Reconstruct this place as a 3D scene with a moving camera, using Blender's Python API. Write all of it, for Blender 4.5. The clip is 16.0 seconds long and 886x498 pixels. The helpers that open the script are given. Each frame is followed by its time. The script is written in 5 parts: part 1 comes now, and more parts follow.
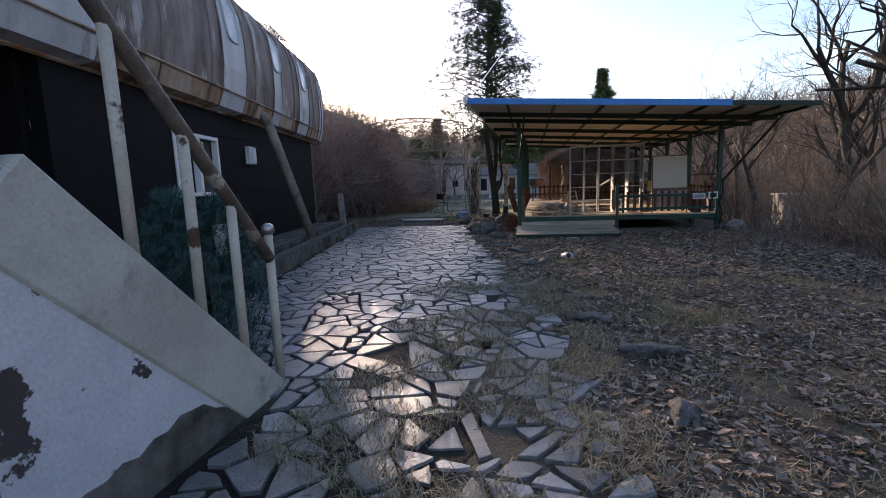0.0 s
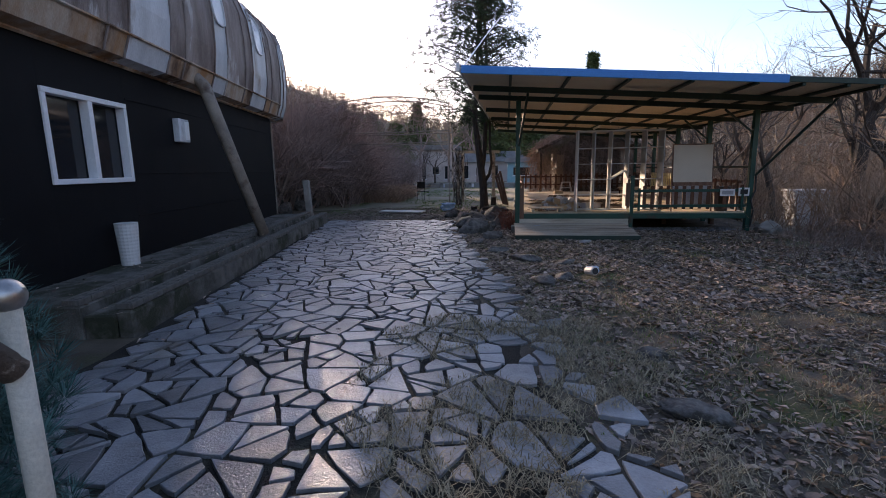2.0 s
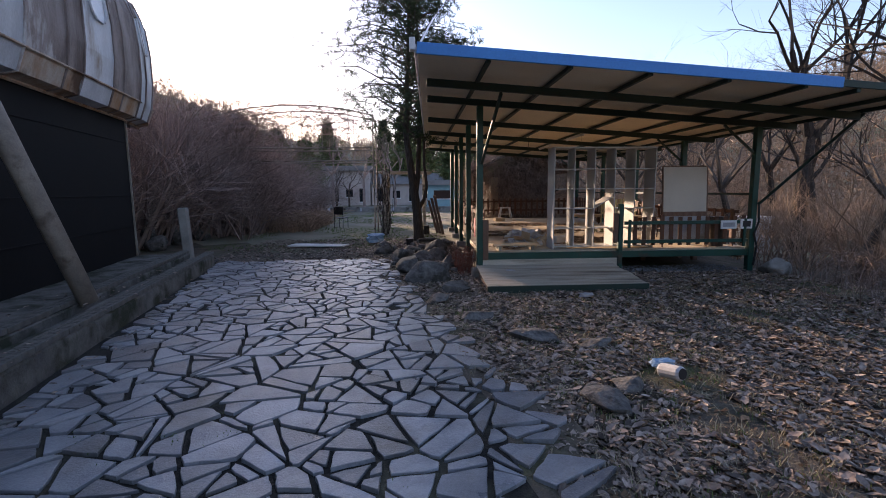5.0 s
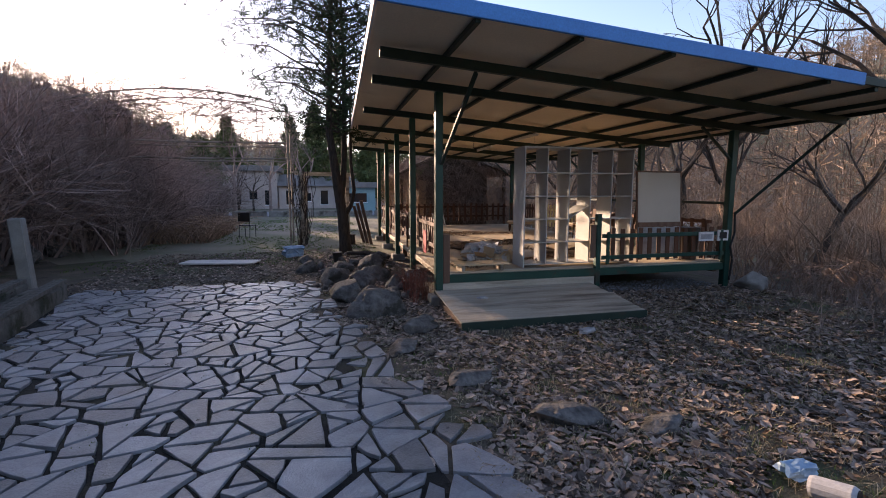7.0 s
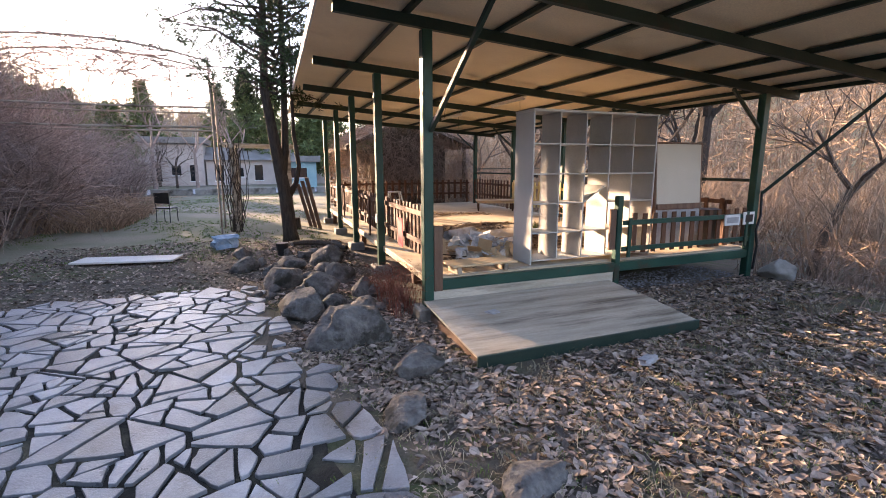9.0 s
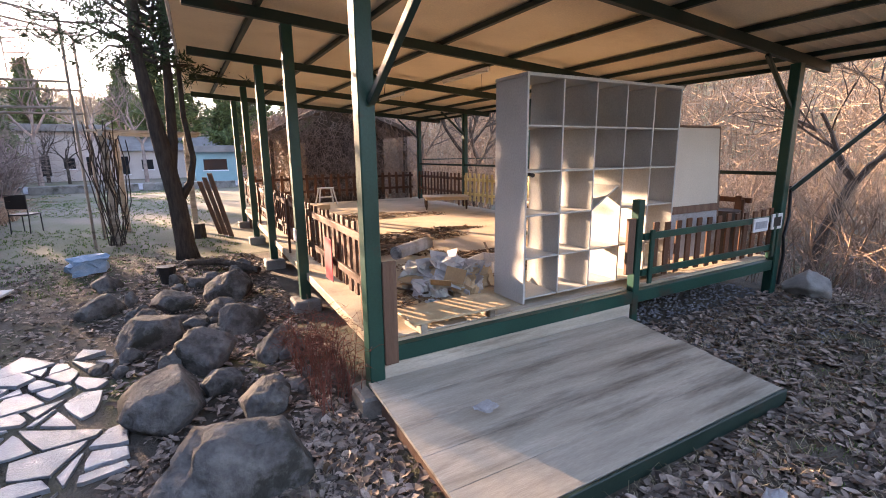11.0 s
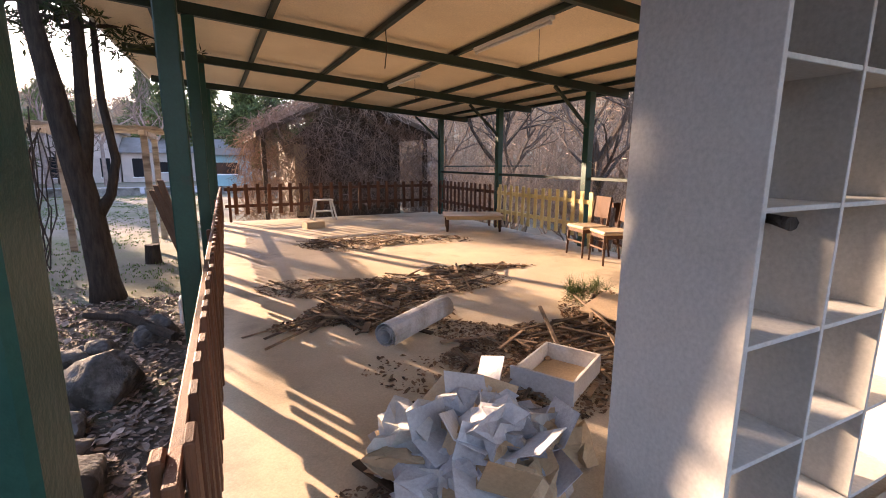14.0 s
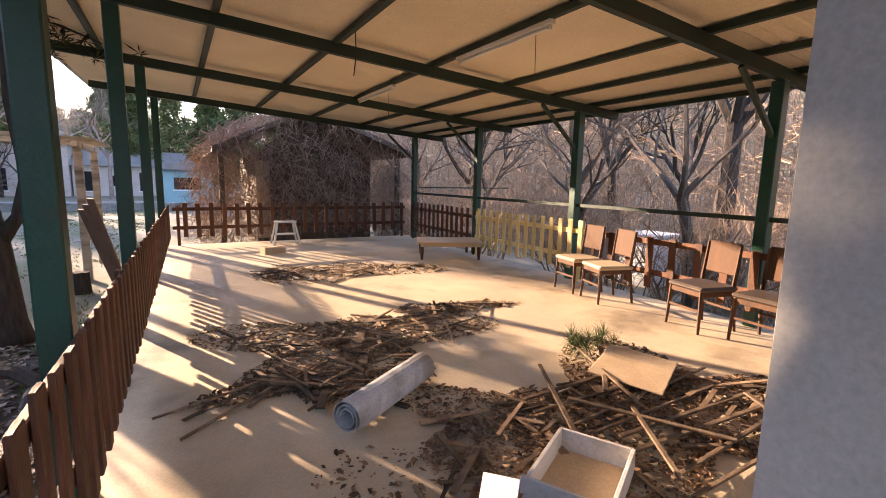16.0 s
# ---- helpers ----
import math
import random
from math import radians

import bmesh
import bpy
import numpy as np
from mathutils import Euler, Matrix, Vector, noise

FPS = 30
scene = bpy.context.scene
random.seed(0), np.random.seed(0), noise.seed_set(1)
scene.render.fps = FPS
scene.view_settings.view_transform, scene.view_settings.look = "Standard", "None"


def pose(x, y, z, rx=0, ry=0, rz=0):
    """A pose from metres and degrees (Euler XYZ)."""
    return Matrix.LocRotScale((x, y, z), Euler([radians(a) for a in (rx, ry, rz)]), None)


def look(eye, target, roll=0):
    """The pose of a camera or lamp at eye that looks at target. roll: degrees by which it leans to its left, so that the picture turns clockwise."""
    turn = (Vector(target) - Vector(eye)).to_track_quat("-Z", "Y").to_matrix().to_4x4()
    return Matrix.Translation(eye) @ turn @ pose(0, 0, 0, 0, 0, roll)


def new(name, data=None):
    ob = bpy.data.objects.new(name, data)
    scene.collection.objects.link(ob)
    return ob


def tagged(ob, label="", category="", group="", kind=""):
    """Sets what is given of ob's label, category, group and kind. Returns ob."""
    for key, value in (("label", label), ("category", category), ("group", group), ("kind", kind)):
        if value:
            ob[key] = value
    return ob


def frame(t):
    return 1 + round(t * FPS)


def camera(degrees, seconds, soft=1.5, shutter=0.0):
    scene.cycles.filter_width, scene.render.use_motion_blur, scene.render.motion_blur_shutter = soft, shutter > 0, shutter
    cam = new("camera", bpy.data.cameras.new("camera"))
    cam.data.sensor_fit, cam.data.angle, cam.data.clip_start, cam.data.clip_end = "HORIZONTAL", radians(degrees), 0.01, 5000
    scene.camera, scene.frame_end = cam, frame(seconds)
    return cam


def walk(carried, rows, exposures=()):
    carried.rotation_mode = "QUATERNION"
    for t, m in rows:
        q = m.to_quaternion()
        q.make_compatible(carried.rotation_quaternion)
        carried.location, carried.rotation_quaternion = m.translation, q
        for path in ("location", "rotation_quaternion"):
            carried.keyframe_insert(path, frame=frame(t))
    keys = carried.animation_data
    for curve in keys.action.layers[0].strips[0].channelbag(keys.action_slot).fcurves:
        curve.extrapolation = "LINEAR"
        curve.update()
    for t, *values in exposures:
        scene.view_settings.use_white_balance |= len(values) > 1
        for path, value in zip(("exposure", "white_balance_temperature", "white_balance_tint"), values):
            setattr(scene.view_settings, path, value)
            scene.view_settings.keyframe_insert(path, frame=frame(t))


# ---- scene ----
cam = camera(87.8, 16.0, soft=0.95)
PATH = [
    (0, (0.831, -0.259, 1.573), (0.466, 1.688, 1.291), -2.1),
    (0.5, (0.681, 0.267, 1.615), (0.382, 2.221, 1.311), -1.9),
    (1, (0.575, 0.842, 1.642), (0.244, 2.784, 1.298), -0.8),
    (1.5, (0.38, 1.416, 1.635), (0.094, 3.367, 1.297), -0.4),
    (2, (0.28, 1.958, 1.617), (0.01, 3.911, 1.276), -0.9),
    (2.5, (0.15, 2.481, 1.665), (-0.087, 4.443, 1.358), -0.5),
    (3, (-0.064, 3.0, 1.711), (-0.181, 4.979, 1.441), -1.2),
    (5.5, (-0.825, 5.656, 1.683), (-0.624, 7.631, 1.436), -0.3),
    (6, (-0.976, 6.122, 1.76), (-0.65, 8.081, 1.523), -0.6),
    (6.5, (-1.03, 6.659, 1.778), (-0.632, 8.606, 1.551), -0.5),
    (7, (-1.173, 7.162, 1.756), (-0.682, 9.085, 1.513), 0.0),
    (7.5, (-1.277, 7.636, 1.792), (-0.731, 9.537, 1.499), -0.7),
    (8, (-1.22, 8.171, 1.816), (-0.674, 10.07, 1.506), -0.3),
    (8.5, (-1.272, 8.697, 1.77), (-0.622, 10.562, 1.453), 0.5),
    (9, (-1.259, 9.142, 1.803), (-0.536, 10.973, 1.449), -0.2),
    (9.5, (-1.122, 9.65, 1.841), (-0.354, 11.461, 1.478), -0.1),
    (10, (-0.977, 10.193, 1.873), (-0.079, 11.941, 1.501), -0.8),
    (12.5, (0.189, 12.489, 1.793), (1.16, 14.187, 1.373), -0.6),
    (13, (0.402, 12.889, 1.775), (1.346, 14.605, 1.369), -1.5),
    (13.5, (0.684, 13.339, 1.817), (1.561, 15.092, 1.418), -0.4),
    (14, (0.803, 13.719, 1.822), (1.675, 15.479, 1.449), 0.2),
    (14.5, (0.932, 13.999, 1.83), (1.774, 15.773, 1.449), 0.3),
    (15, (1.048, 14.189, 1.838), (1.838, 15.988, 1.468), 1.3),
    (15.5, (1.083, 14.343, 1.857), (1.953, 16.111, 1.514), 1.6),
    (16, (1.1, 14.468, 1.869), (2.091, 16.18, 1.577), 1.3),
]
EXPOSURE = ((0.0, 1.0, 6400, 25), (3.0, 1.05, 6350, 29), (5.5, 1.15, 6350, 29), (7.0, 1.2, 6500, 30), (8.0, 1.75, 6650, 30), (9.0, 2.5, 7000, 30), (10.0, 2.7, 7000, 31),
            (12.5, 2.55, 6900, 33), (16.0, 2.55, 6700, 30))
walk(cam, [(t, look(*r)) for t, *r in PATH], EXPOSURE)

# ---- light ----
SUN_AZ, SUN_EL = -25.0, 12.3          # degrees from +y towards +x, and above the horizon
world = bpy.data.worlds.new("sky")
scene.world = world
world.use_nodes = True
wn = world.node_tree.nodes
sky = wn.new("ShaderNodeTexSky")
sky.sky_type, sky.sun_disc = "NISHITA", False
sky.sun_elevation, sky.sun_rotation = radians(SUN_EL), radians(SUN_AZ)
sky.air_density, sky.dust_density, sky.ozone_density = 1.0, 0.5, 1.3
wn["Background"].inputs["Strength"].default_value = 0.15
world.node_tree.links.new(sky.outputs[0], wn["Background"].inputs["Color"])
sun_dir = Vector((math.sin(radians(SUN_AZ)) * math.cos(radians(SUN_EL)), math.cos(radians(SUN_AZ)) * math.cos(radians(SUN_EL)), math.sin(radians(SUN_EL))))
sun = new("sun", bpy.data.lights.new("sun", "SUN"))
sun.data.energy, sun.data.angle, sun.data.color = 5.0, radians(0.6), (1.0, 0.78, 0.5)
sun.matrix_world = look(sun_dir * 60, (0, 0, 0))


# ---- materials ----
def mat(name, c1, c2, scale=4.0, rough=0.7, bump=0.3, c3=None, scale3=0.8, mix3=(0.5, 0.62), metal=0.0, fine=60.0, stretch=(1, 1, 1), vary=0.0, island=0.0, spec=0.35, rough2=None):
    m = bpy.data.materials.new(name)
    m.use_nodes = True
    n, l = m.node_tree.nodes, m.node_tree.links
    b = n["Principled BSDF"]
    b.inputs["Metallic"].default_value = metal
    b.inputs["Specular IOR Level"].default_value = spec
    tc, mp = n.new("ShaderNodeTexCoord"), n.new("ShaderNodeMapping")
    mp.inputs["Scale"].default_value = stretch
    l.new(tc.outputs["Object"], mp.inputs["Vector"])

    def noise_node(s, detail=6.0):
        t = n.new("ShaderNodeTexNoise")
        t.inputs["Scale"].default_value, t.inputs["Detail"].default_value, t.inputs["Roughness"].default_value = s, detail, 0.62
        l.new(mp.outputs[0], t.inputs["Vector"])
        return t
    big, small = noise_node(scale), noise_node(fine, 3.0)

    def mixed(fac, a, c):
        x = n.new("ShaderNodeMix")
        x.data_type = "RGBA"
        if hasattr(fac, "links"):
            l.new(fac, x.inputs[0])
        else:
            x.inputs[0].default_value = fac
        for sock, v in ((x.inputs[6], a), (x.inputs[7], c)):
            if hasattr(v, "links"):
                l.new(v, sock)
            else:
                sock.default_value = (*v, 1)
        return x.outputs[2]

    def ramp(sock, lo, hi):
        r = n.new("ShaderNodeMapRange")
        r.inputs["From Min"].default_value, r.inputs["From Max"].default_value = lo, hi
        l.new(sock, r.inputs[0])
        return r.outputs[0]
    col = mixed(ramp(big.outputs[0], 0.35, 0.65), c1, c2)
    wear = None
    if c3:
        wear = ramp(noise_node(scale3, 8.0).outputs[0], *mix3)
        col = mixed(wear, col, c3)
    hsv = n.new("ShaderNodeHueSaturation")
    l.new(col, hsv.inputs["Color"])
    value = ramp(small.outputs[0], 0.0, 1.0)
    mr = n.new("ShaderNodeMapRange")
    mr.inputs["To Min"].default_value, mr.inputs["To Max"].default_value = 0.72, 1.28
    l.new(value, mr.inputs[0])
    v = mr.outputs[0]
    for amount, node, out in ((vary, "ShaderNodeObjectInfo", "Random"), (island, "ShaderNodeNewGeometry", "Random Per Island")):
        if amount:
            q, r = n.new(node), n.new("ShaderNodeMapRange")
            r.inputs["To Min"].default_value, r.inputs["To Max"].default_value = 1 - amount, 1 + amount
            l.new(q.outputs[out], r.inputs[0])
            k = n.new("ShaderNodeMath")
            k.operation = "MULTIPLY"
            l.new(v, k.inputs[0]), l.new(r.outputs[0], k.inputs[1])
            v = k.outputs[0]
    l.new(v, hsv.inputs["Value"])
    l.new(hsv.outputs[0], b.inputs["Base Color"])
    rr = n.new("ShaderNodeMapRange")
    rr.inputs["To Min"].default_value, rr.inputs["To Max"].default_value = max(rough - 0.12, 0.02), min(rough + 0.12, 1)
    l.new(big.outputs[0], rr.inputs[0])
    l.new(rr.outputs[0], b.inputs["Roughness"])
    if bump:
        add = n.new("ShaderNodeMath")
        add.operation = "ADD"
        l.new(big.outputs[0], add.inputs[0]), l.new(small.outputs[0], add.inputs[1])
        bp = n.new("ShaderNodeBump")
        bp.inputs["Strength"].default_value, bp.inputs["Distance"].default_value = bump, 0.02
        l.new(add.outputs[0], bp.inputs["Height"])
        l.new(bp.outputs[0], b.inputs["Normal"])
    return m


M_SOIL = mat("soil", (0.07, 0.058, 0.044), (0.15, 0.123, 0.09), 1.6, 0.95, 1.0, (0.07, 0.085, 0.032), 0.6, (0.52, 0.66), fine=45)
M_JOINT = mat("dark_joint_soil", (0.012, 0.011, 0.009), (0.028, 0.026, 0.02), 2.5, 0.95, 0.8, (0.09, 0.085, 0.055), 0.9, (0.52, 0.64), fine=45)
M_LAWN = mat("far_ground", (0.19, 0.175, 0.125), (0.13, 0.145, 0.075), 0.5, 0.95, 0.5, (0.24, 0.21, 0.16), 0.12, (0.48, 0.6), fine=18)
M_STONE = mat("flagstone", (0.155, 0.162, 0.172), (0.28, 0.29, 0.305), 2.6, 0.31, 0.35, (0.14, 0.127, 0.108), 1.5, (0.54, 0.7), vary=0.38, spec=0.85)
M_STONE2 = mat("flagstone_far", (0.155, 0.162, 0.172), (0.28, 0.29, 0.305), 2.6, 0.31, 0.35, (0.14, 0.127, 0.108), 1.5, (0.54, 0.7), island=0.38, spec=0.85)
M_ROCK = mat("boulder", (0.062, 0.058, 0.054), (0.2, 0.19, 0.176), 6.0, 0.9, 1.0, (0.048, 0.045, 0.037), 3.2, (0.5, 0.6), fine=22)
M_LEAF = mat("dead_leaf", (0.145, 0.106, 0.084), (0.36, 0.285, 0.23), 9.0, 0.8, 0.1, island=0.75)
M_LEAFD = mat("dark_dead_leaf", (0.12, 0.068, 0.036), (0.26, 0.165, 0.095), 9.0, 0.85, 0.1, island=0.7)
M_STRAW = mat("dry_grass", (0.24, 0.195, 0.12), (0.36, 0.31, 0.21), 5.0, 0.85, 0, island=0.5)
M_GRASS = mat("green_grass", (0.07, 0.13, 0.025), (0.13, 0.19, 0.05), 5.0, 0.8, 0, island=0.4)
M_CONC = mat("old_concrete", (0.22, 0.21, 0.19), (0.33, 0.32, 0.29), 2.5, 0.9, 0.5, (0.09, 0.085, 0.07), 1.4, (0.5, 0.68))
M_KERB = mat("mossy_concrete", (0.1, 0.093, 0.082), (0.2, 0.187, 0.165), 3.0, 0.92, 0.7, (0.042, 0.046, 0.027), 1.8, (0.46, 0.6))
M_WHITEWALL = mat("flaking_white_paint", (0.5, 0.53, 0.57), (0.66, 0.68, 0.7), 1.5, 0.7, 0.25, (0.07, 0.06, 0.058), 3.4, (0.57, 0.585))
M_COPING = mat("stained_cream_plaster", (0.42, 0.41, 0.35), (0.56, 0.55, 0.48), 1.8, 0.75, 0.25, (0.17, 0.165, 0.13), 2.2, (0.55, 0.72))
M_RAIL = mat("flaking_brown_rail", (0.1, 0.08, 0.065), (0.22, 0.18, 0.145), 5.0, 0.6, 0.4, (0.5, 0.47, 0.4), 5.0, (0.57, 0.6))
M_BLACK = mat("black_cladding", (0.006, 0.006, 0.007), (0.011, 0.011, 0.012), 1.2, 0.7, 0.05, (0.013, 0.012, 0.012), 0.9, (0.55, 0.75), spec=0.12)
M_RUST = mat("rusted_panel", (0.13, 0.09, 0.075), (0.35, 0.29, 0.265), 2.6, 0.65, 0.6, (0.52, 0.49, 0.47), 1.9, (0.57, 0.62), stretch=(1, 1, 0.25))
M_RUSTORANGE = mat("rust_streak_panel", (0.36, 0.19, 0.085), (0.52, 0.45, 0.37), 2.5, 0.8, 0.4, (0.13, 0.075, 0.045), 1.4, (0.5, 0.62), stretch=(1, 1, 0.3))
M_PANEL = mat("weathered_white_panel", (0.46, 0.48, 0.5), (0.68, 0.7, 0.72), 1.6, 0.5, 0.15, (0.2, 0.14, 0.095), 1.5, (0.58, 0.7), stretch=(1, 1, 0.3))
M_PIPE = mat("peeling_cream_paint", (0.5, 0.46, 0.37), (0.6, 0.56, 0.47), 5.0, 0.6, 0.2, (0.09, 0.055, 0.035), 3.5, (0.6, 0.64))
M_DRAIN = mat("stained_drain_pipe", (0.2, 0.17, 0.14), (0.32, 0.28, 0.23), 3.0, 0.7, 0.3, (0.09, 0.06, 0.045), 2.0, (0.55, 0.68))
M_WFRAME = mat("white_pvc", (0.78, 0.79, 0.8), (0.82, 0.82, 0.82), 2.0, 0.4, 0.0)
M_GREEN = mat("green_enamel", (0.006, 0.047, 0.034), (0.01, 0.065, 0.046), 2.0, 0.4, 0.1, (0.045, 0.04, 0.028), 2.2, (0.62, 0.7), spec=0.4)
M_DKGREEN = mat("dark_green_steel", (0.012, 0.03, 0.022), (0.02, 0.04, 0.03), 2.0, 0.5, 0.1, (0.05, 0.03, 0.02), 2.0, (0.58, 0.7))
M_SHEET = mat("yellowed_ceiling_sheet", (0.74, 0.63, 0.45), (0.84, 0.73, 0.54), 0.9, 0.55, 0.05, (0.55, 0.42, 0.26), 0.7, (0.6, 0.85))
M_BLUE = mat("blue_fascia", (0.04, 0.2, 0.52), (0.05, 0.25, 0.6), 1.5, 0.45, 0.05)
M_DECK = mat("dusty_floor_sheet", (0.46, 0.37, 0.25), (0.6, 0.49, 0.34), 1.2, 0.6, 0.12, (0.22, 0.175, 0.12), 0.9, (0.53, 0.7), fine=90)
M_GREYWOOD = mat("grey_wood", (0.36, 0.315, 0.245), (0.52, 0.46, 0.37), 3.0, 0.85, 0.3, (0.15, 0.12, 0.09), 1.6, (0.52, 0.68), stretch=(0.35, 3, 3), vary=0.1)
M_PICKET = mat("brown_stained_wood", (0.085, 0.034, 0.016), (0.14, 0.059, 0.029), 4.0, 0.65, 0.25, (0.05, 0.024, 0.014), 3.0, (0.53, 0.68), stretch=(3, 3, 0.3), vary=0.3)
# sunlit copy of the brown picket wood, the low sun put in as yellow
M_PICKETLIT = mat("sunlit_picket_wood", (0.6, 0.5, 0.22), (0.72, 0.6, 0.3), 4.0, 0.65, 0.2, stretch=(3, 3, 0.3), vary=0.15)
M_BOARDBROWN = mat("old_brown_board", (0.13, 0.07, 0.045), (0.2, 0.12, 0.08), 4.0, 0.7, 0.3, stretch=(3, 3, 0.3))
M_SHELF = mat("white_melamine", (0.44, 0.43, 0.395), (0.53, 0.52, 0.485), 1.2, 0.5, 0.03, (0.42, 0.38, 0.31), 1.0, (0.58, 0.78))
M_DRAWER = mat("dirty_grey_melamine", (0.45, 0.44, 0.43), (0.55, 0.54, 0.52), 2.0, 0.6, 0.1, (0.3, 0.26, 0.22), 1.8, (0.52, 0.7))
M_CORK = mat("faded_board", (0.55, 0.48, 0.38), (0.6, 0.53, 0.43), 2.0, 0.7, 0.05)
M_WOODLT = mat("light_wood", (0.52, 0.38, 0.22), (0.62, 0.47, 0.29), 3.0, 0.5, 0.1, (0.4, 0.29, 0.17), 1.5, (0.55, 0.7), stretch=(0.4, 3, 3))
M_WOODMID = mat("brown_wood", (0.06, 0.028, 0.014), (0.1, 0.05, 0.025), 3.0, 0.8, 0.1, stretch=(3, 3, 0.4))
M_CUSHION = mat("beige_vinyl", (0.42, 0.33, 0.22), (0.5, 0.4, 0.28), 3.0, 0.6, 0.1)
M_CUSHIOND = mat("dark_vinyl", (0.05, 0.035, 0.025), (0.08, 0.055, 0.04), 3.0, 0.6, 0.1)
M_PAPER = mat("dirty_paper", (0.33, 0.33, 0.335), (0.47, 0.465, 0.46), 3.0, 0.85, 0.3, (0.22, 0.19, 0.155), 1.8, (0.52, 0.66), vary=0.25)
M_CARD = mat("cardboard", (0.42, 0.3, 0.18), (0.5, 0.37, 0.23), 3.0, 0.85, 0.1, vary=0.2)
M_STICK = mat("splintered_wood", (0.09, 0.055, 0.034), (0.26, 0.175, 0.105), 6.0, 0.85, 0.2, island=0.75)
M_BARK = mat("dark_bark", (0.035, 0.028, 0.022), (0.075, 0.06, 0.048), 8.0, 0.95, 0.9, stretch=(3, 3, 0.6))
M_BARK2 = mat("grey_bark", (0.09, 0.07, 0.055), (0.15, 0.12, 0.095), 8.0, 0.95, 0.5, stretch=(3, 3, 0.6))
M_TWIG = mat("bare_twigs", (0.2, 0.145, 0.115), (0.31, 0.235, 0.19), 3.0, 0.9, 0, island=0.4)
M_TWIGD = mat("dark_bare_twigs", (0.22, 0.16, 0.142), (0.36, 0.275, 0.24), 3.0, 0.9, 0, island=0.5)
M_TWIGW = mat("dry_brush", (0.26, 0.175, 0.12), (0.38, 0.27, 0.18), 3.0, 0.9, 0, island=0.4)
M_NEEDLE = mat("cedar_foliage", (0.022, 0.04, 0.016), (0.045, 0.065, 0.026), 2.0, 0.8, 0, (0.085, 0.06, 0.03), 0.7, (0.55, 0.68), island=0.5)
M_PINE = mat("blue_pine_needles", (0.04, 0.12, 0.11), (0.09, 0.2, 0.18), 3.0, 0.75, 0, island=0.5)
M_PINEG = mat("pine_foliage", (0.075, 0.11, 0.04), (0.13, 0.16, 0.06), 1.0, 0.8, 0, island=0.5)
M_HOUSEW = mat("pale_plaster", (0.52, 0.45, 0.42), (0.6, 0.53, 0.49), 0.6, 0.85, 0.05, (0.4, 0.34, 0.31), 0.4, (0.55, 0.75))
M_TEAL = mat("teal_paint", (0.22, 0.4, 0.43), (0.28, 0.46, 0.48), 1.0, 0.6, 0.05)
M_ROOFG = mat("grey_roofing", (0.2, 0.19, 0.18), (0.28, 0.27, 0.26), 1.0, 0.8, 0.2)
M_DARK = mat("unlit_room_black", (0.01, 0.009, 0.008), (0.018, 0.016, 0.014), 2.0, 0.9, 0.1)
M_HUT = mat("hut_boards", (0.07, 0.05, 0.036), (0.11, 0.08, 0.055), 3.0, 0.9, 0.4, stretch=(3, 3, 0.5))
M_MUD = mat("mud_wall", (0.4, 0.3, 0.18), (0.48, 0.37, 0.24), 2.0, 0.9, 0.3)
M_GRAVEL = mat("gravel", (0.13, 0.13, 0.135), (0.22, 0.22, 0.225), 8.0, 0.9, 0.4, island=0.4)
M_PLASTW = mat("white_plastic", (0.62, 0.62, 0.6), (0.7, 0.7, 0.68), 2.0, 0.45, 0.02)
M_PLASTB = mat("blue_plastic", (0.2, 0.34, 0.48), (0.36, 0.47, 0.57), 6.0, 0.4, 0.02)
M_BLACKP = mat("black_plastic", (0.012, 0.012, 0.012), (0.025, 0.025, 0.025), 2.0, 0.5, 0.05)
M_REDP = mat("red_print", (0.5, 0.06, 0.08), (0.55, 0.1, 0.1), 2.0, 0.5, 0.0)
M_ROAD = mat("pale_road", (0.3, 0.3, 0.31), (0.36, 0.36, 0.37), 0.4, 0.9, 0.1)
M_ASHSLAB = mat("pale_board", (0.6, 0.58, 0.54), (0.68, 0.66, 0.62), 2.0, 0.8, 0.1)
M_REDTWIG = mat("red_stems", (0.13, 0.05, 0.035), (0.2, 0.08, 0.055), 3.0, 0.85, 0, island=0.4)
M_METAL = mat("dull_steel", (0.4, 0.39, 0.37), (0.5, 0.49, 0.47), 3.0, 0.35, 0.05, (0.2, 0.1, 0.05), 2.0, (0.6, 0.7), metal=0.9)
M_GLASS = bpy.data.materials.new("window_glass")
M_GLASS.use_nodes = True
gb = M_GLASS.node_tree.nodes["Principled BSDF"]
gb.inputs["Base Color"].default_value, gb.inputs["Roughness"].default_value = (0.02, 0.022, 0.025, 1), 0.06
# bright sky reflection put into the base colour of the car's panes
M_GLASSP = mat("sky_pale_glass", (0.5, 0.54, 0.57), (0.62, 0.65, 0.67), 2.0, 0.2, 0.0)
M_TUBE = mat("opal_tube", (0.75, 0.74, 0.7), (0.8, 0.79, 0.75), 2.0, 0.4, 0.0)


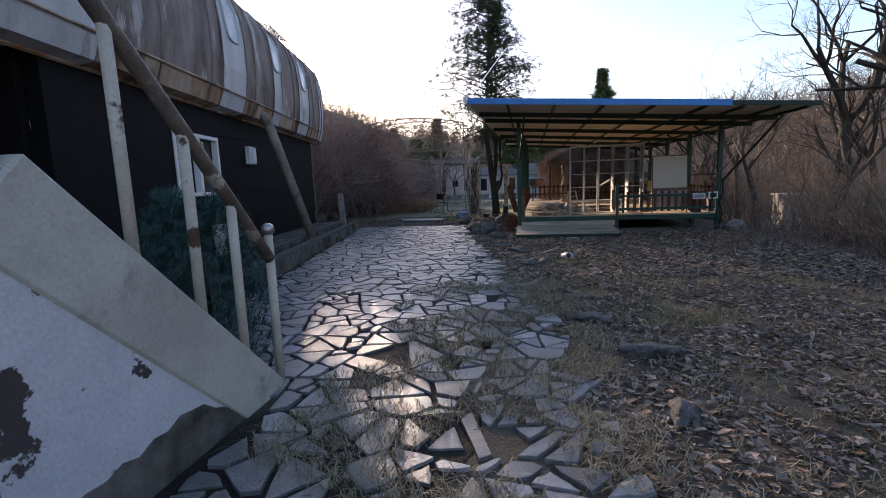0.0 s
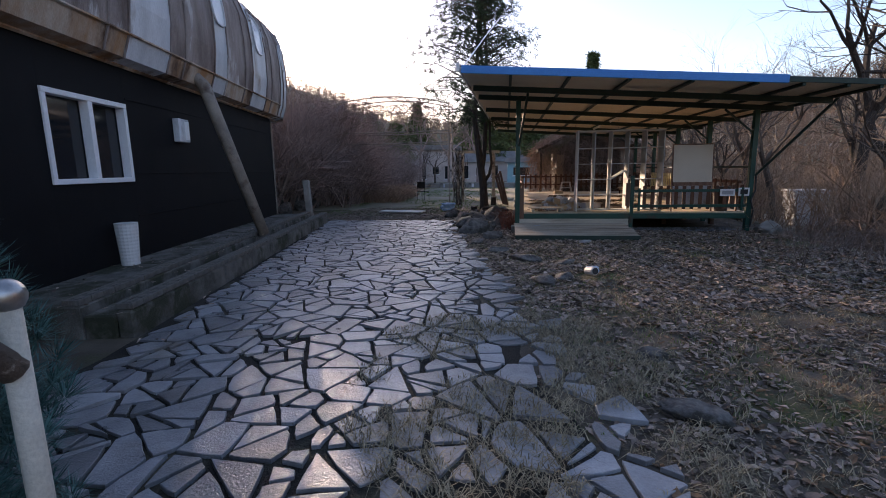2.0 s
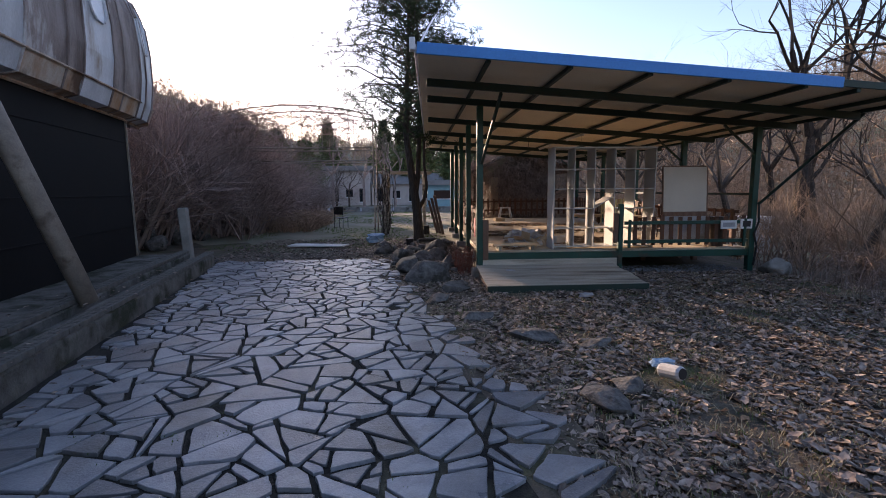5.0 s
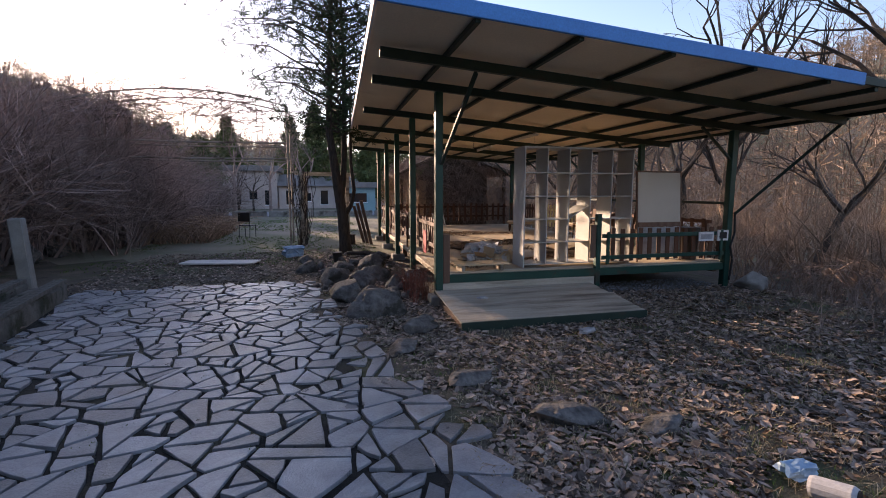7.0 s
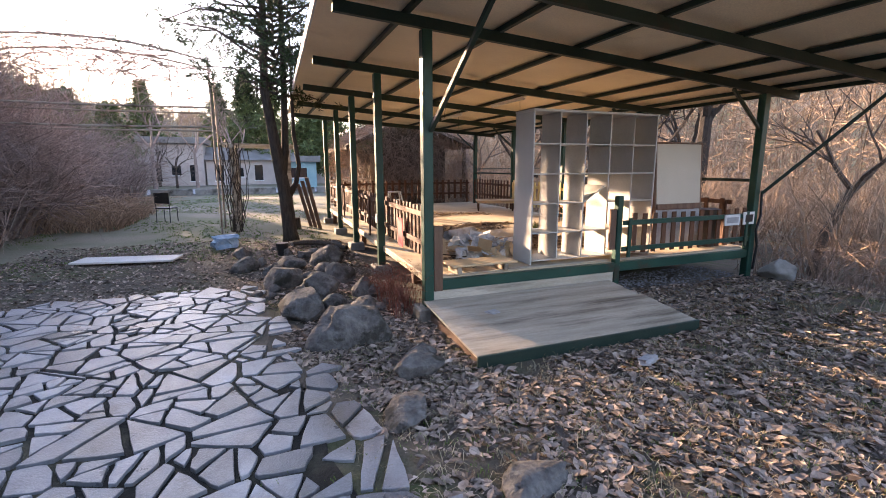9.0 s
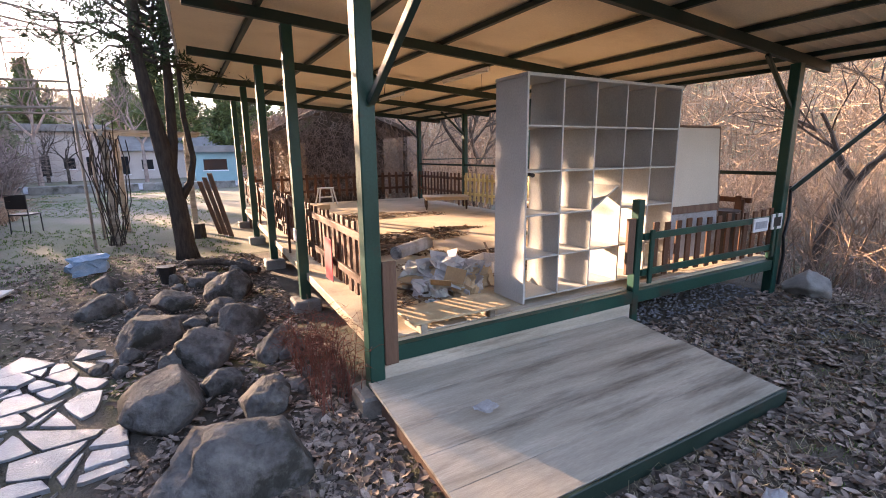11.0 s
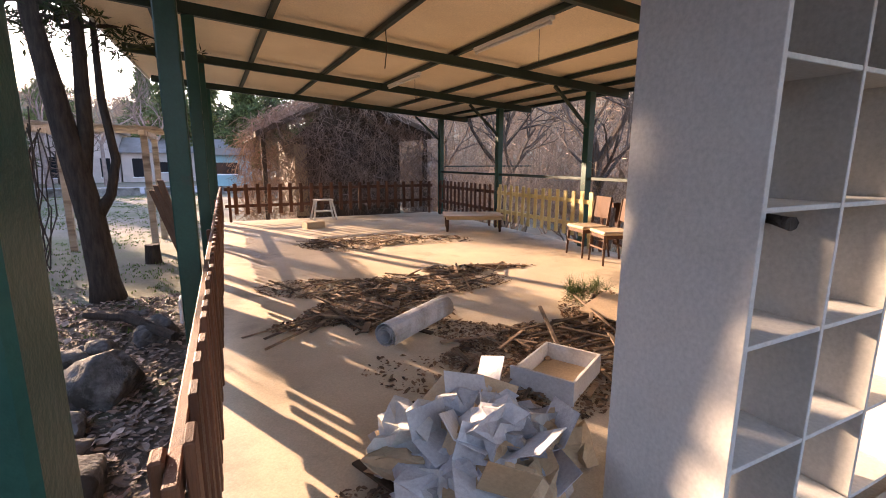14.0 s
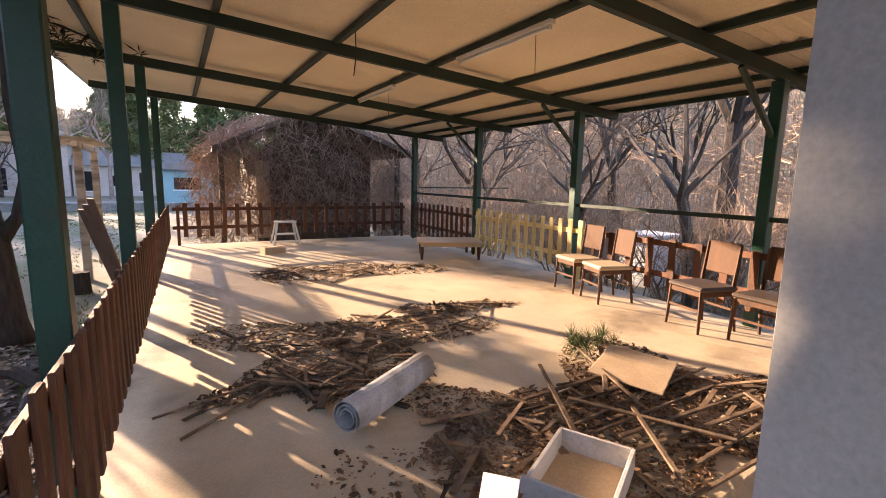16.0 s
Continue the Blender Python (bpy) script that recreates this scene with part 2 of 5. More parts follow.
# ---- mesh tools ----
class Shape:
    """Collects vertices and faces for one mesh."""

    def __init__(self):
        self.v, self.f = [], []

    def add(self, verts, faces):
        k = len(self.v)
        self.v += [tuple(p) for p in verts]
        self.f += [tuple(i + k for i in f) for f in faces]
        return self

    def box(self, x0, y0, z0, x1, y1, z1, c=0.006, m=None):
        """A box with chamfered edges."""
        c = min(c, (x1 - x0) * 0.4, (y1 - y0) * 0.4, (z1 - z0) * 0.4)
        vs, key = [], {}
        for sx in (0, 1):
            for sy in (0, 1):
                for sz in (0, 1):
                    for ax in range(3):
                        p = [(x0, x1)[sx], (y0, y1)[sy], (z0, z1)[sz]]
                        for k, s in enumerate((sx, sy, sz)):
                            if k != ax:
                                p[k] += c if s == 0 else -c
                        key[(sx, sy, sz, ax)] = len(vs)
                        vs.append(p)
        fs = []
        for ax in range(3):
            a, b = [k for k in range(3) if k != ax]
            for s in (0, 1):
                quad = []
                for u, w in ((0, 0), (1, 0), (1, 1), (0, 1)):
                    q = [0, 0, 0]
                    q[ax], q[a], q[b] = s, u, w
                    quad.append(key[(*q, ax)])
                fs.append(quad if (s == 1) ^ (ax == 1) else quad[::-1])
            for u in (0, 1):
                for w in (0, 1):
                    q0, q1 = [0, 0, 0], [0, 0, 0]
                    q0[a], q0[b], q1[a], q1[b] = u, w, u, w
                    q0[ax], q1[ax] = 0, 1
                    fs.append([key[(*q0, a)], key[(*q1, a)], key[(*q1, b)], key[(*q0, b)]])
        for sx in (0, 1):
            for sy in (0, 1):
                for sz in (0, 1):
                    fs.append([key[(sx, sy, sz, k)] for k in range(3)])
        if m is not None:
            vs = [m @ Vector(p) for p in vs]
        return self.add(vs, fs)

    def tube(self, pts, radii, n=8, caps=True):
        pts = [Vector(p) for p in pts]
        if not hasattr(radii, "__len__"):
            radii = [radii] * len(pts)
        vs, fs = [], []
        for i, p in enumerate(pts):
            d = (pts[min(i + 1, len(pts) - 1)] - pts[max(i - 1, 0)])
            d = d.normalized() if d.length > 1e-9 else Vector((0, 0, 1))
            u = d.cross(Vector((0.31, 0.95, 0.02)) if abs(d.y) < 0.9 else Vector((1, 0, 0))).normalized()
            w = d.cross(u)
            for k in range(n):
                a = 2 * math.pi * k / n
                vs.append(p + (u * math.cos(a) + w * math.sin(a)) * radii[i])
        for i in range(len(pts) - 1):
            for k in range(n):
                fs.append((i * n + k, i * n + (k + 1) % n, (i + 1) * n + (k + 1) % n, (i + 1) * n + k))
        if caps:
            fs.append(tuple(range(n))[::-1])
            fs.append(tuple(range((len(pts) - 1) * n, len(pts) * n)))
        return self.add(vs, fs)

    def bar(self, a, b, w, h, c=0.004):
        """A square bar from a to b, w wide and h high."""
        a, b = Vector(a), Vector(b)
        d = b - a
        q = d.to_track_quat("X", "Z").to_matrix().to_4x4()
        return self.box(0, -w / 2, -h / 2, d.length, w / 2, h / 2, c, Matrix.Translation(a) @ q)

    def prism(self, poly, z0, z1, inset=0.0):
        n = len(poly)
        cx, cy = sum(p[0] for p in poly) / n, sum(p[1] for p in poly) / n
        top = []
        for x, y in poly:
            d = math.hypot(x - cx, y - cy)
            k = max(0.3, 1 - inset / max(d, 0.01))
            top.append((cx + (x - cx) * k, cy + (y - cy) * k, z1))
        vs = [(x, y, z0) for x, y in poly] + [(x, y, z1 - inset * 0.8) for x, y in poly] + top
        fs = [tuple(range(2 * n, 3 * n))]
        for i in range(n):
            j = (i + 1) % n
            fs += [(i, j, n + j, n + i), (n + i, n + j, 2 * n + j, 2 * n + i)]
        return self.add(vs, fs)

    def mesh(self, name, material, smooth=False):
        me = bpy.data.meshes.new(name)
        me.from_pydata(self.v, [], self.f)
        me.materials.append(material)
        if smooth:
            me.polygons.foreach_set("use_smooth", [True] * len(me.polygons))
        me.update()
        return me


def part(name, shape, material, parent=None, label="", smooth=False, m=None):
    ob = new(name, shape.mesh(name, material, smooth) if isinstance(shape, Shape) else shape)
    if parent is not None:
        ob.parent = parent
    if m is not None:
        ob.matrix_basis = m
    return tagged(ob, label)


def thing(name, label, category, m=None, group="", kind=""):
    ob = new(name)
    ob.empty_display_size = 0.1
    if m is not None:
        ob.matrix_basis = m
    return tagged(ob, label, category, group, kind)


def solid(name, shape, material, label, category, m=None, group="", kind="", smooth=False):
    return tagged(part(name, shape, material, None, label, smooth, m), label, category, group, kind)


rnd = random.Random(7)


def U(a, b):
    return rnd.uniform(a, b)


# ---- ground ----
def lerp_table(tab, v):
    for (a, p), (b, q) in zip(tab, tab[1:]):
        if v <= b:
            return p + (q - p) * max(0, (v - a) / (b - a))
    return tab[-1][1]


RIDGE = ((-180, 7), (-90, 15), (-55, 15.5), (-42, 14), (-31, 11.2), (-26, 9.4), (-21, 8.2), (-15, 6.6), (-5, 5.2), (12, 4.0), (28, 6.0), (45, 10.5), (60, 12.5), (100, 12), (140, 8), (180, 7))


def ground_z(x, y):
    dx, dy = x, y - 10
    r = math.hypot(dx, dy)
    az = math.degrees(math.atan2(dx, dy))
    near = 60 if az < 20 else 28
    far = 170 if az < 20 else 95
    if -20 < az < 20:
        near, far = 80, 190
    k = min(max((r - near) / (far - near), 0), 1)
    k = k * k * (3 - 2 * k)
    h = math.tan(radians(lerp_table(RIDGE, az))) * far * k
    if k > 0:
        h += k * 5 * (noise.noise(Vector((x * 0.02, y * 0.02, 3))) + 0.5 * noise.noise(Vector((x * 0.06, y * 0.06, 1))))
    if x > 6.5:
        h -= 0.8 * min((x - 6.5) / 5, 1) * (1 if r < 28 else max(0, 1 - (r - 28) / 20))
    h += 0.02 * noise.noise(Vector((x * 0.8, y * 0.8, 0))) * (1 if r < 60 else 0)
    return h - 0.045


def build_ground():
    s = Shape()
    radii = [0.0] + [0.5 * 1.085 ** i for i in range(1, 88)]
    n = 120
    s.v.append((0, 10, ground_z(0, 10)))
    for r in radii[1:]:
        for k in range(n):
            a = 2 * math.pi * k / n
            x, y = r * math.sin(a), 10 + r * math.cos(a)
            s.v.append((x, y, ground_z(x, y)))
    for k in range(n):
        s.f.append((0, 1 + (k + 1) % n, 1 + k))
    for i in range(len(radii) - 2):
        for k in range(n):
            a, b = 1 + i * n + k, 1 + i * n + (k + 1) % n
            s.f.append((a, b, b + n, a + n))
    ob = solid("ground", s, M_SOIL, "brown soil with thin grass running up to wooded hills", "ground", kind="structure", smooth=True)
    ob.data.materials.append(M_LAWN)
    for p in ob.data.polygons:
        c = p.center
        if c.y > 21 or c.x * c.x + (c.y - 10) ** 2 > 20 ** 2:
            p.material_index = 1
    return ob


build_ground()


# ---- pavilion ----
DECK = 0.45
POST_Y = (14.29, 16.87, 19.45, 22.03, 24.8)


def roof_z(x):
    return 3.57 - 0.07 * (x + 0.64)


def left_edge(y):
    return -0.64 + 0.42 * (y - 11.66) / 14.0


def side_x(y):
    """The row of posts along the yard side runs slightly aslant."""
    return 0.575 + 0.0245 * (y - 14.29)


def build_pavilion():
    pav = thing("pavilion", "open green steel pavilion with corrugated roof and blue fascia", "pavilion")
    for y in POST_Y:
        for x in (side_x(y), 6.22):
            top = roof_z(x) - 0.19
            near = y < 15
            part("post", Shape().box(x - 0.06, y - 0.06, 0.05 if x < 3 else -0.1, x + 0.06, y + 0.06, top, 0.008), M_GREEN, pav, "dark green painted steel post")
            part("footing", Shape().box(x - 0.16, y - 0.16, -0.35, x + 0.16, y + 0.16, 0.12 if x < 3 else -0.08, 0.02), M_CONC, pav, "pale concrete footing block")
    for y in (12.95,) + POST_Y:
        s = Shape().bar((left_edge(y) + 0.12, y, roof_z(left_edge(y)) - 0.13), (7.0, y, roof_z(7.0) - 0.13), 0.07, 0.12)
        part("beam", s, M_DKGREEN, pav)
    for x in (0.35, 1.5, 2.65, 3.8, 4.95, 5.75, 6.5, 7.05):
        part("purlin", Shape().box(x - 0.03, 11.72, roof_z(x) - 0.075, x + 0.03, 25.7, roof_z(x) - 0.015, 0.004), M_DKGREEN, pav)
    # corrugated sheet in bays, ribs running across
    def sheet(x0, x1, y0, y1, amp, pitch):
        s, n = Shape(), 0
        k = int((y1 - y0) / pitch * 4)
        for i in range(k + 1):
            y = y0 + (y1 - y0) * i / k
            z = amp * math.sin(i * math.pi / 2)
            xa = left_edge(y) if x0 is None else x0
            s.v += [(xa, y, roof_z(xa) + z), (x1, y, roof_z(x1) + z), (xa, y, roof_z(xa) + z + 0.01), (x1, y, roof_z(x1) + z + 0.01)]
            if i:
                a, b = 4 * (i - 1), 4 * i
                s.f += [(a, b, b + 1, a + 1), (a + 2, a + 3, b + 3, b + 2)]
        return s
    for y0, y1 in ((11.7, 14.28), (14.28, 16.86), (16.86, 19.44), (19.44, 22.02), (22.02, 25.75)):
        part("roof_sheet", sheet(None, 4.97, y0 + 0.004, y1 - 0.004, 0.0, 0.3), M_SHEET, pav, "stained flat ceiling board")
        part("roof_sheet", sheet(4.98, 7.3, y0 + 0.004, y1 - 0.004, 0.016, 0.13), M_SHEET, pav, "wavy corrugated sheet")
    cover = Shape()
    cover.add([(-0.62, 11.72, roof_z(-0.62) + 0.05), (7.28, 11.72, roof_z(7.28) + 0.05), (7.28, 25.74, roof_z(7.28) + 0.05), (-0.2, 25.74, roof_z(-0.2) + 0.05),
               (-0.62, 11.72, roof_z(-0.62) + 0.09), (7.28, 11.72, roof_z(7.28) + 0.09), (7.28, 25.74, roof_z(7.28) + 0.09), (-0.2, 25.74, roof_z(-0.2) + 0.09)],
              [(0, 1, 2, 3), (7, 6, 5, 4), (0, 4, 5, 1), (1, 5, 6, 2), (2, 6, 7, 3), (3, 7, 4, 0)])
    part("roof_cover", cover, M_ROOFG, pav)
    part("fascia", Shape().bar((-0.64, 11.68, roof_z(-0.64) + 0.03), (5.46, 11.68, roof_z(5.46) + 0.03), 0.04, 0.15), M_BLUE, pav, "bright blue metal fascia strip")
    part("fascia", Shape().bar((5.47, 11.7, roof_z(5.47) + 0.03), (7.3, 11.7, roof_z(7.3) + 0.03), 0.03, 0.1), M_DKGREEN, pav)
    part("edge_trim", Shape().bar((-0.66, 11.7, roof_z(-0.64) + 0.02), (-0.24, 25.74, roof_z(-0.24) + 0.02), 0.03, 0.12), M_PANEL, pav, "pale metal edge trim")
    part("bracket", Shape().box(-0.74, 11.6, roof_z(-0.7) - 0.02, -0.66, 11.72, roof_z(-0.7) + 0.14), M_PLASTW, pav, "white end cap")
    # struts
    part("brace", Shape().bar((0.6, 14.22, 2.2), (0.75, 12.98, roof_z(0.7) - 0.2), 0.05, 0.05), M_DKGREEN, pav)
    part("brace", Shape().bar((6.27, 14.2, 1.35), (7.15, 13.0, roof_z(7.1) - 0.06), 0.05, 0.05), M_DKGREEN, pav)
    for y in POST_Y:
        part("brace", Shape().bar((6.2, y, 2.35), (5.5, y, roof_z(5.5) - 0.2), 0.045, 0.045), M_DKGREEN, pav)
    part("side_rail", Shape().bar((6.22, 14.35, 1.56), (6.22, 24.8, 1.56), 0.04, 0.05), M_DKGREEN, pav)
    part("side_rail", Shape().bar((6.35, 24.8, 1.7), (9.5, 25.3, 1.7), 0.035, 0.035), M_DKGREEN, pav)
    part("short_post", Shape().box(3.41, 14.245, 0.02, 3.5, 14.335, 1.385, 0.006), M_GREEN, pav)
    part("board", Shape().box(3.3, 14.26, 0.62, 3.405, 14.3, 1.2, 0.006), M_BOARDBROWN, pav, "worn brown board beside the short post")
    part("board", Shape().box(0.635, 14.22, 0.3, 0.745, 14.25, 1.1, 0.006), M_BOARDBROWN, pav, "worn brown board fixed to the post")
    part("front_beam", Shape().box(0.63, 14.25, 0.3, 6.16, 14.33, 0.43, 0.006), M_GREEN, pav, "green steel edge beam")
    part("under_board", Shape().box(0.6, 14.262, 0.13, 3.4, 14.318, 0.295, 0.006), M_GREYWOOD, pav, "weathered grey board under the beam")
    part("box", Shape().box(side_x(16.87) - 0.08, 16.8, 0.85, side_x(16.87) - 0.0605, 16.92, 1.0), M_PLASTW, pav, "small white switch box")


build_pavilion()

floor = solid("floor", Shape().prism([(0.6, 14.335), (6.3, 14.335), (6.3, 25.3), (0.87, 25.3)], 0.36, DECK, 0.006), M_DECK, "dusty tan floor sheet on the raised deck", "floor", kind="structure")
joists = thing("deck_frame", "dark timber joists under the raised deck", "deck frame")
for x in (0.98, 2.0, 3.4, 4.8, 6.1):
    part("joist", Shape().box(x - 0.05, 14.4, 0.24, x + 0.05, 25.2, 0.357), M_BOARDBROWN, joists)
for x in (0.98, 2.0, 3.4, 4.8, 6.1):
    for y in (16, 20, 24.5):
        part("stub_post", Shape().box(x - 0.06, y - 0.06, -0.35, x + 0.06, y + 0.06, 0.238), M_BOARDBROWN, joists)
sill = thing("threshold", "rough wooden threshold boards along the deck front", "threshold")
for i, (a, b) in enumerate(((0.66, 1.9), (1.91, 3.38), (3.54, 4.9), (4.91, 6.14))):
    part("plank", Shape().box(a, 14.34, DECK + 0.004, b, 14.43, DECK + 0.016, 0.003), M_GREYWOOD, sill)

# low wooden landing
landing = thing("landing", "weathered low plywood landing with a green edge", "landing")
for i in range(5):
    y0 = 12.76 + i * 0.297
    z = 0.052 + 0.0234 * i
    part("plank", Shape().box(0.5, y0 + 0.001, -0.011, 3.28 + 0.02 * (i % 3), y0 + 0.296, 0.011, 0.002, Matrix.Translation((0, 0, z + 0.011)) @ Matrix.Translation((0, y0, 0)) @ pose(0, 0, 0, 4.5, 0, 0) @ Matrix.Translation((0, -y0, 0))), M_GREYWOOD, landing)
part("edge_beam", Shape().box(0.5, 12.73, -0.05, 3.3, 12.757, 0.072), M_DKGREEN, landing)
for x in (0.55, 1.9, 3.15):
    part("bearer", Shape().box(x, 12.78, -0.08, x + 0.08, 14.2, 0.05), M_BOARDBROWN, landing)


def picket_mesh(h, mat_, w=0.085):
    return Shape().box(-0.011, -w / 2, 0, 0.011, w / 2, h, 0.004).mesh("picket", mat_)


def fence(p0, p1, z0, h, pitch, material, label, rails=(0.36, 0.74), rail_mat=None, side=1, skip=(), low=0.17):
    a, b = Vector((*p0, 0)), Vector((*p1, 0))
    d = (b - a)
    ang = math.degrees(math.atan2(d.y, d.x)) - 90
    fe = thing("picket_fence", label, "fence", pose(a.x, a.y, z0, 0, 0, ang), "pavilion fences")
    me = picket_mesh(h - low, material)
    n = int(d.length / pitch)
    for r in rails:
        part("rail", Shape().box(-0.035 * side - 0.015, 0, r - 0.035, -0.035 * side + 0.015, d.length, r + 0.035, 0.004), rail_mat or material, fe)
    for k in np.linspace(0.1, d.length - 0.1, max(2, round(d.length / 2.4))):
        part("fence_post", Shape().box(-0.035 * side - 0.045, k - 0.03, 0.0, -0.035 * side - 0.0155, k + 0.03, h - 0.05), rail_mat or material, fe)
    for i in range(n):
        if i in skip:
            continue
        part("picket", me, None, fe, m=pose(U(-0.004, 0.004), (i + 0.5) * pitch, low + U(-0.012, 0.012), U(-1.2, 1.2), 0, 0))
    return fe


fence((0.72, 14.62), (0.95, 25.05), DECK, 0.84, 0.185, M_PICKET, "long brown stained wooden picket fence on the deck edge", side=1)
fence((6.15, 25.15), (1.0, 25.15), DECK, 0.86, 0.24, M_PICKET, "brown stained wooden picket fence closing the deck end", side=-1)
fence((6.12, 22.1), (6.12, 24.75), DECK, 0.9, 0.2, M_PICKET, "brown stained wooden picket fence with faded tops", side=-1)
# same fence as its neighbours; this run has sunlight in its colour
fence((6.12, 19.1), (6.12, 21.95), DECK, 0.9, 0.2, M_PICKETLIT, "brown wooden picket fence with sunlight painted on in yellow", side=-1)
fence((6.12, 14.6), (6.12, 19.05), DECK, 0.8, 0.3, M_PICKET, "sparse brown wooden picket fence behind the chairs", side=-1)
fence((6.14, 14.29), (3.52, 14.29), 0.5, 0.62, 0.19, M_PICKET, "brown pickets on green steel rails at the deck front", rails=(0.12, 0.5), rail_mat=M_GREEN, side=1, low=0.04)


# ---- furniture of the deck ----
def build_shelf():
    sh = thing("cubby_shelf", "tall white open cubby shelf of five by five compartments", "shelf", pose(2.11, 14.44, DECK + 0.016))
    W, D, H, t = 2.12, 0.46, 2.04, 0.022
    part("side_panel", Shape().box(0, 0, 0, t, D, H, 0.002), M_SHELF, sh)
    part("side_panel", Shape().box(W - t, 0, 0, W, D, H, 0.002), M_SHELF, sh)
    part("top_panel", Shape().box(-0.01, -0.01, H + 0.001, W + 0.01, D, H + 0.03, 0.002), M_SHELF, sh)
    cw = (W - t) / 5
    for i in range(1, 5):
        part("divider", Shape().box(i * cw, 0.004, 0.06, i * cw + t * 0.8, D - 0.003, H - 0.002, 0.002), M_SHELF, sh)
    rows = (0.04, 0.42, 0.82, 1.22, 1.62)
    for r, z in enumerate(rows):
        for i in range(5):
            x0, x1 = i * cw + (t if i == 0 else t * 0.8) + 0.001, (i + 1) * cw - 0.001
            if (r, i) == (2, 2):
                m = Matrix.Translation((x0, 0, z)) @ pose(0, 0, 0, 0, -32, 0)
                part("fallen_board", Shape().box(0.0, 0.01, 0, x1 - x0 + 0.03, D - 0.02, 0.016, 0.002, m), M_SHELF, sh, "shelf board fallen aslant")
                continue
            part("shelf_board", Shape().box(x0, 0.006, z, x1, D - 0.004, z + 0.016, 0.002), M_SHELF, sh)
    part("peg", Shape().tube([(0.03, -0.06, 1.2), (0.1, 0.1, 1.21), (0.16, 0.2, 1.23)], [0.02, 0.024, 0.018], 7), M_BARK, sh, "short stick lying in the shelf")
    return sh


build_shelf()
wb = thing("notice_board", "faded beige notice board in a brown frame on legs", "notice board", pose(4.52, 14.62, DECK, -4, 0, 0))
part("panel", Shape().box(0.03, 0, 0.75, 0.97, 0.02, 1.69, 0.003), M_CORK, wb)
for a in ((0, 0, 0.7, 0.03, 0.035, 1.72), (0.97, 0, 0.7, 1.0, 0.035, 1.72), (0.03, 0, 1.69, 0.97, 0.035, 1.72), (0.03, -0.02, 0.66, 0.97, 0.035, 0.75)):
    part("frame_bar", Shape().box(*a), M_BOARDBROWN, wb)
part("lower_panel", Shape().box(0.03, 0.005, 0.1, 0.97, 0.022, 0.655, 0.003), M_PAPER, wb, "dull lower panel of the board")
for x in (0.0, 0.97):
    part("leg", Shape().box(x, 0, 0.0, x + 0.03, 0.035, 0.695), M_BOARDBROWN, wb)


def small_sign(x, z, w, h):
    sg = thing("sign_plate", "small white framed plate fixed on the fence", "sign", pose(x, 14.215, z), "plates on the fence")
    part("plate", Shape().box(0, 0, 0, w, 0.02, h, 0.004), M_PLASTW, sg)
    part("inset", Shape().box(0.04, -0.006, 0.04, w - 0.04, -0.001, h - 0.04, 0.002), M_BLACKP if w < 0.26 else M_PAPER, sg, "dark worn inset" if w < 0.26 else "pale inset")


small_sign(5.52, 0.86, 0.34, 0.17)
small_sign(5.94, 0.86, 0.25, 0.2)
tub = thing("grey_tub", "dark grey plastic tub standing by the fence", "tub", pose(5.78, 14.75, DECK))
part("body", Shape().tube([(0, 0, 0), (0, 0, 0.62), (0, 0, 0.63)], [0.15, 0.2, 0.21], 16), M_CUSHIOND, tub, smooth=False)
cable = solid("cable_bundle", Shape().tube([(6.3, 14.22, 1.4), (6.31, 14.2, 1.0), (6.22, 14.19, 0.75), (6.3, 14.2, 0.5), (6.26, 14.2, 0.1)], 0.02, 6), M_BLACKP, "black cables hanging on the corner post", "cable")


def build_chair(m, seat_mat, label):
    ch = thing("dining_chair", label, "chair", m, "chairs along the fence")
    for x, y in ((-0.19, -0.19), (0.19, -0.19)):
        part("leg", Shape().tube([(x * 1.1, y * 1.1, 0), (x, y, 0.42)], [0.014, 0.022], 6), M_WOODMID, ch)
    for x in (-0.19, 0.19):
        part("leg", Shape().tube([(x * 1.05, 0.25, 0), (x, 0.19, 0.42), (x, 0.24, 0.86)], [0.015, 0.022, 0.015], 6), M_WOODMID, ch)
    part("seat_frame", Shape().box(-0.205, -0.205, 0.36, 0.205, 0.205, 0.41), M_WOODMID, ch)
    part("seat", Shape().box(-0.225, -0.225, 0.412, 0.225, 0.225, 0.46, 0.02), seat_mat, ch, "padded seat")
    part("backrest", Shape().box(-0.19, -0.012, 0.56, 0.19, 0.012, 0.88, 0.008, pose(0, 0.145, 0, -7, 0, 0)), M_WOODMID, ch, "curved plywood backrest")
    for y in (-0.2, 0.2):
        part("stretcher", Shape().bar((-0.19, y, 0.22), (0.19, y, 0.22), 0.02, 0.025), M_WOODMID, ch)
    return ch


build_chair(pose(5.75, 18.85, DECK, 0, 0, -100), M_CUSHION, "brown wooden chair with a beige padded seat")
build_chair(pose(5.66, 18.3, DECK, 0, 0, -108), M_CUSHION, "brown wooden chair with a beige padded seat")
build_chair(pose(5.66, 17.1, DECK, 0, 0, -104), M_CUSHIOND, "brown wooden chair with a dark padded seat")
build_chair(pose(5.72, 16.5, DECK, 0, 0, -95), M_CUSHIOND, "brown wooden chair with a dark padded seat")

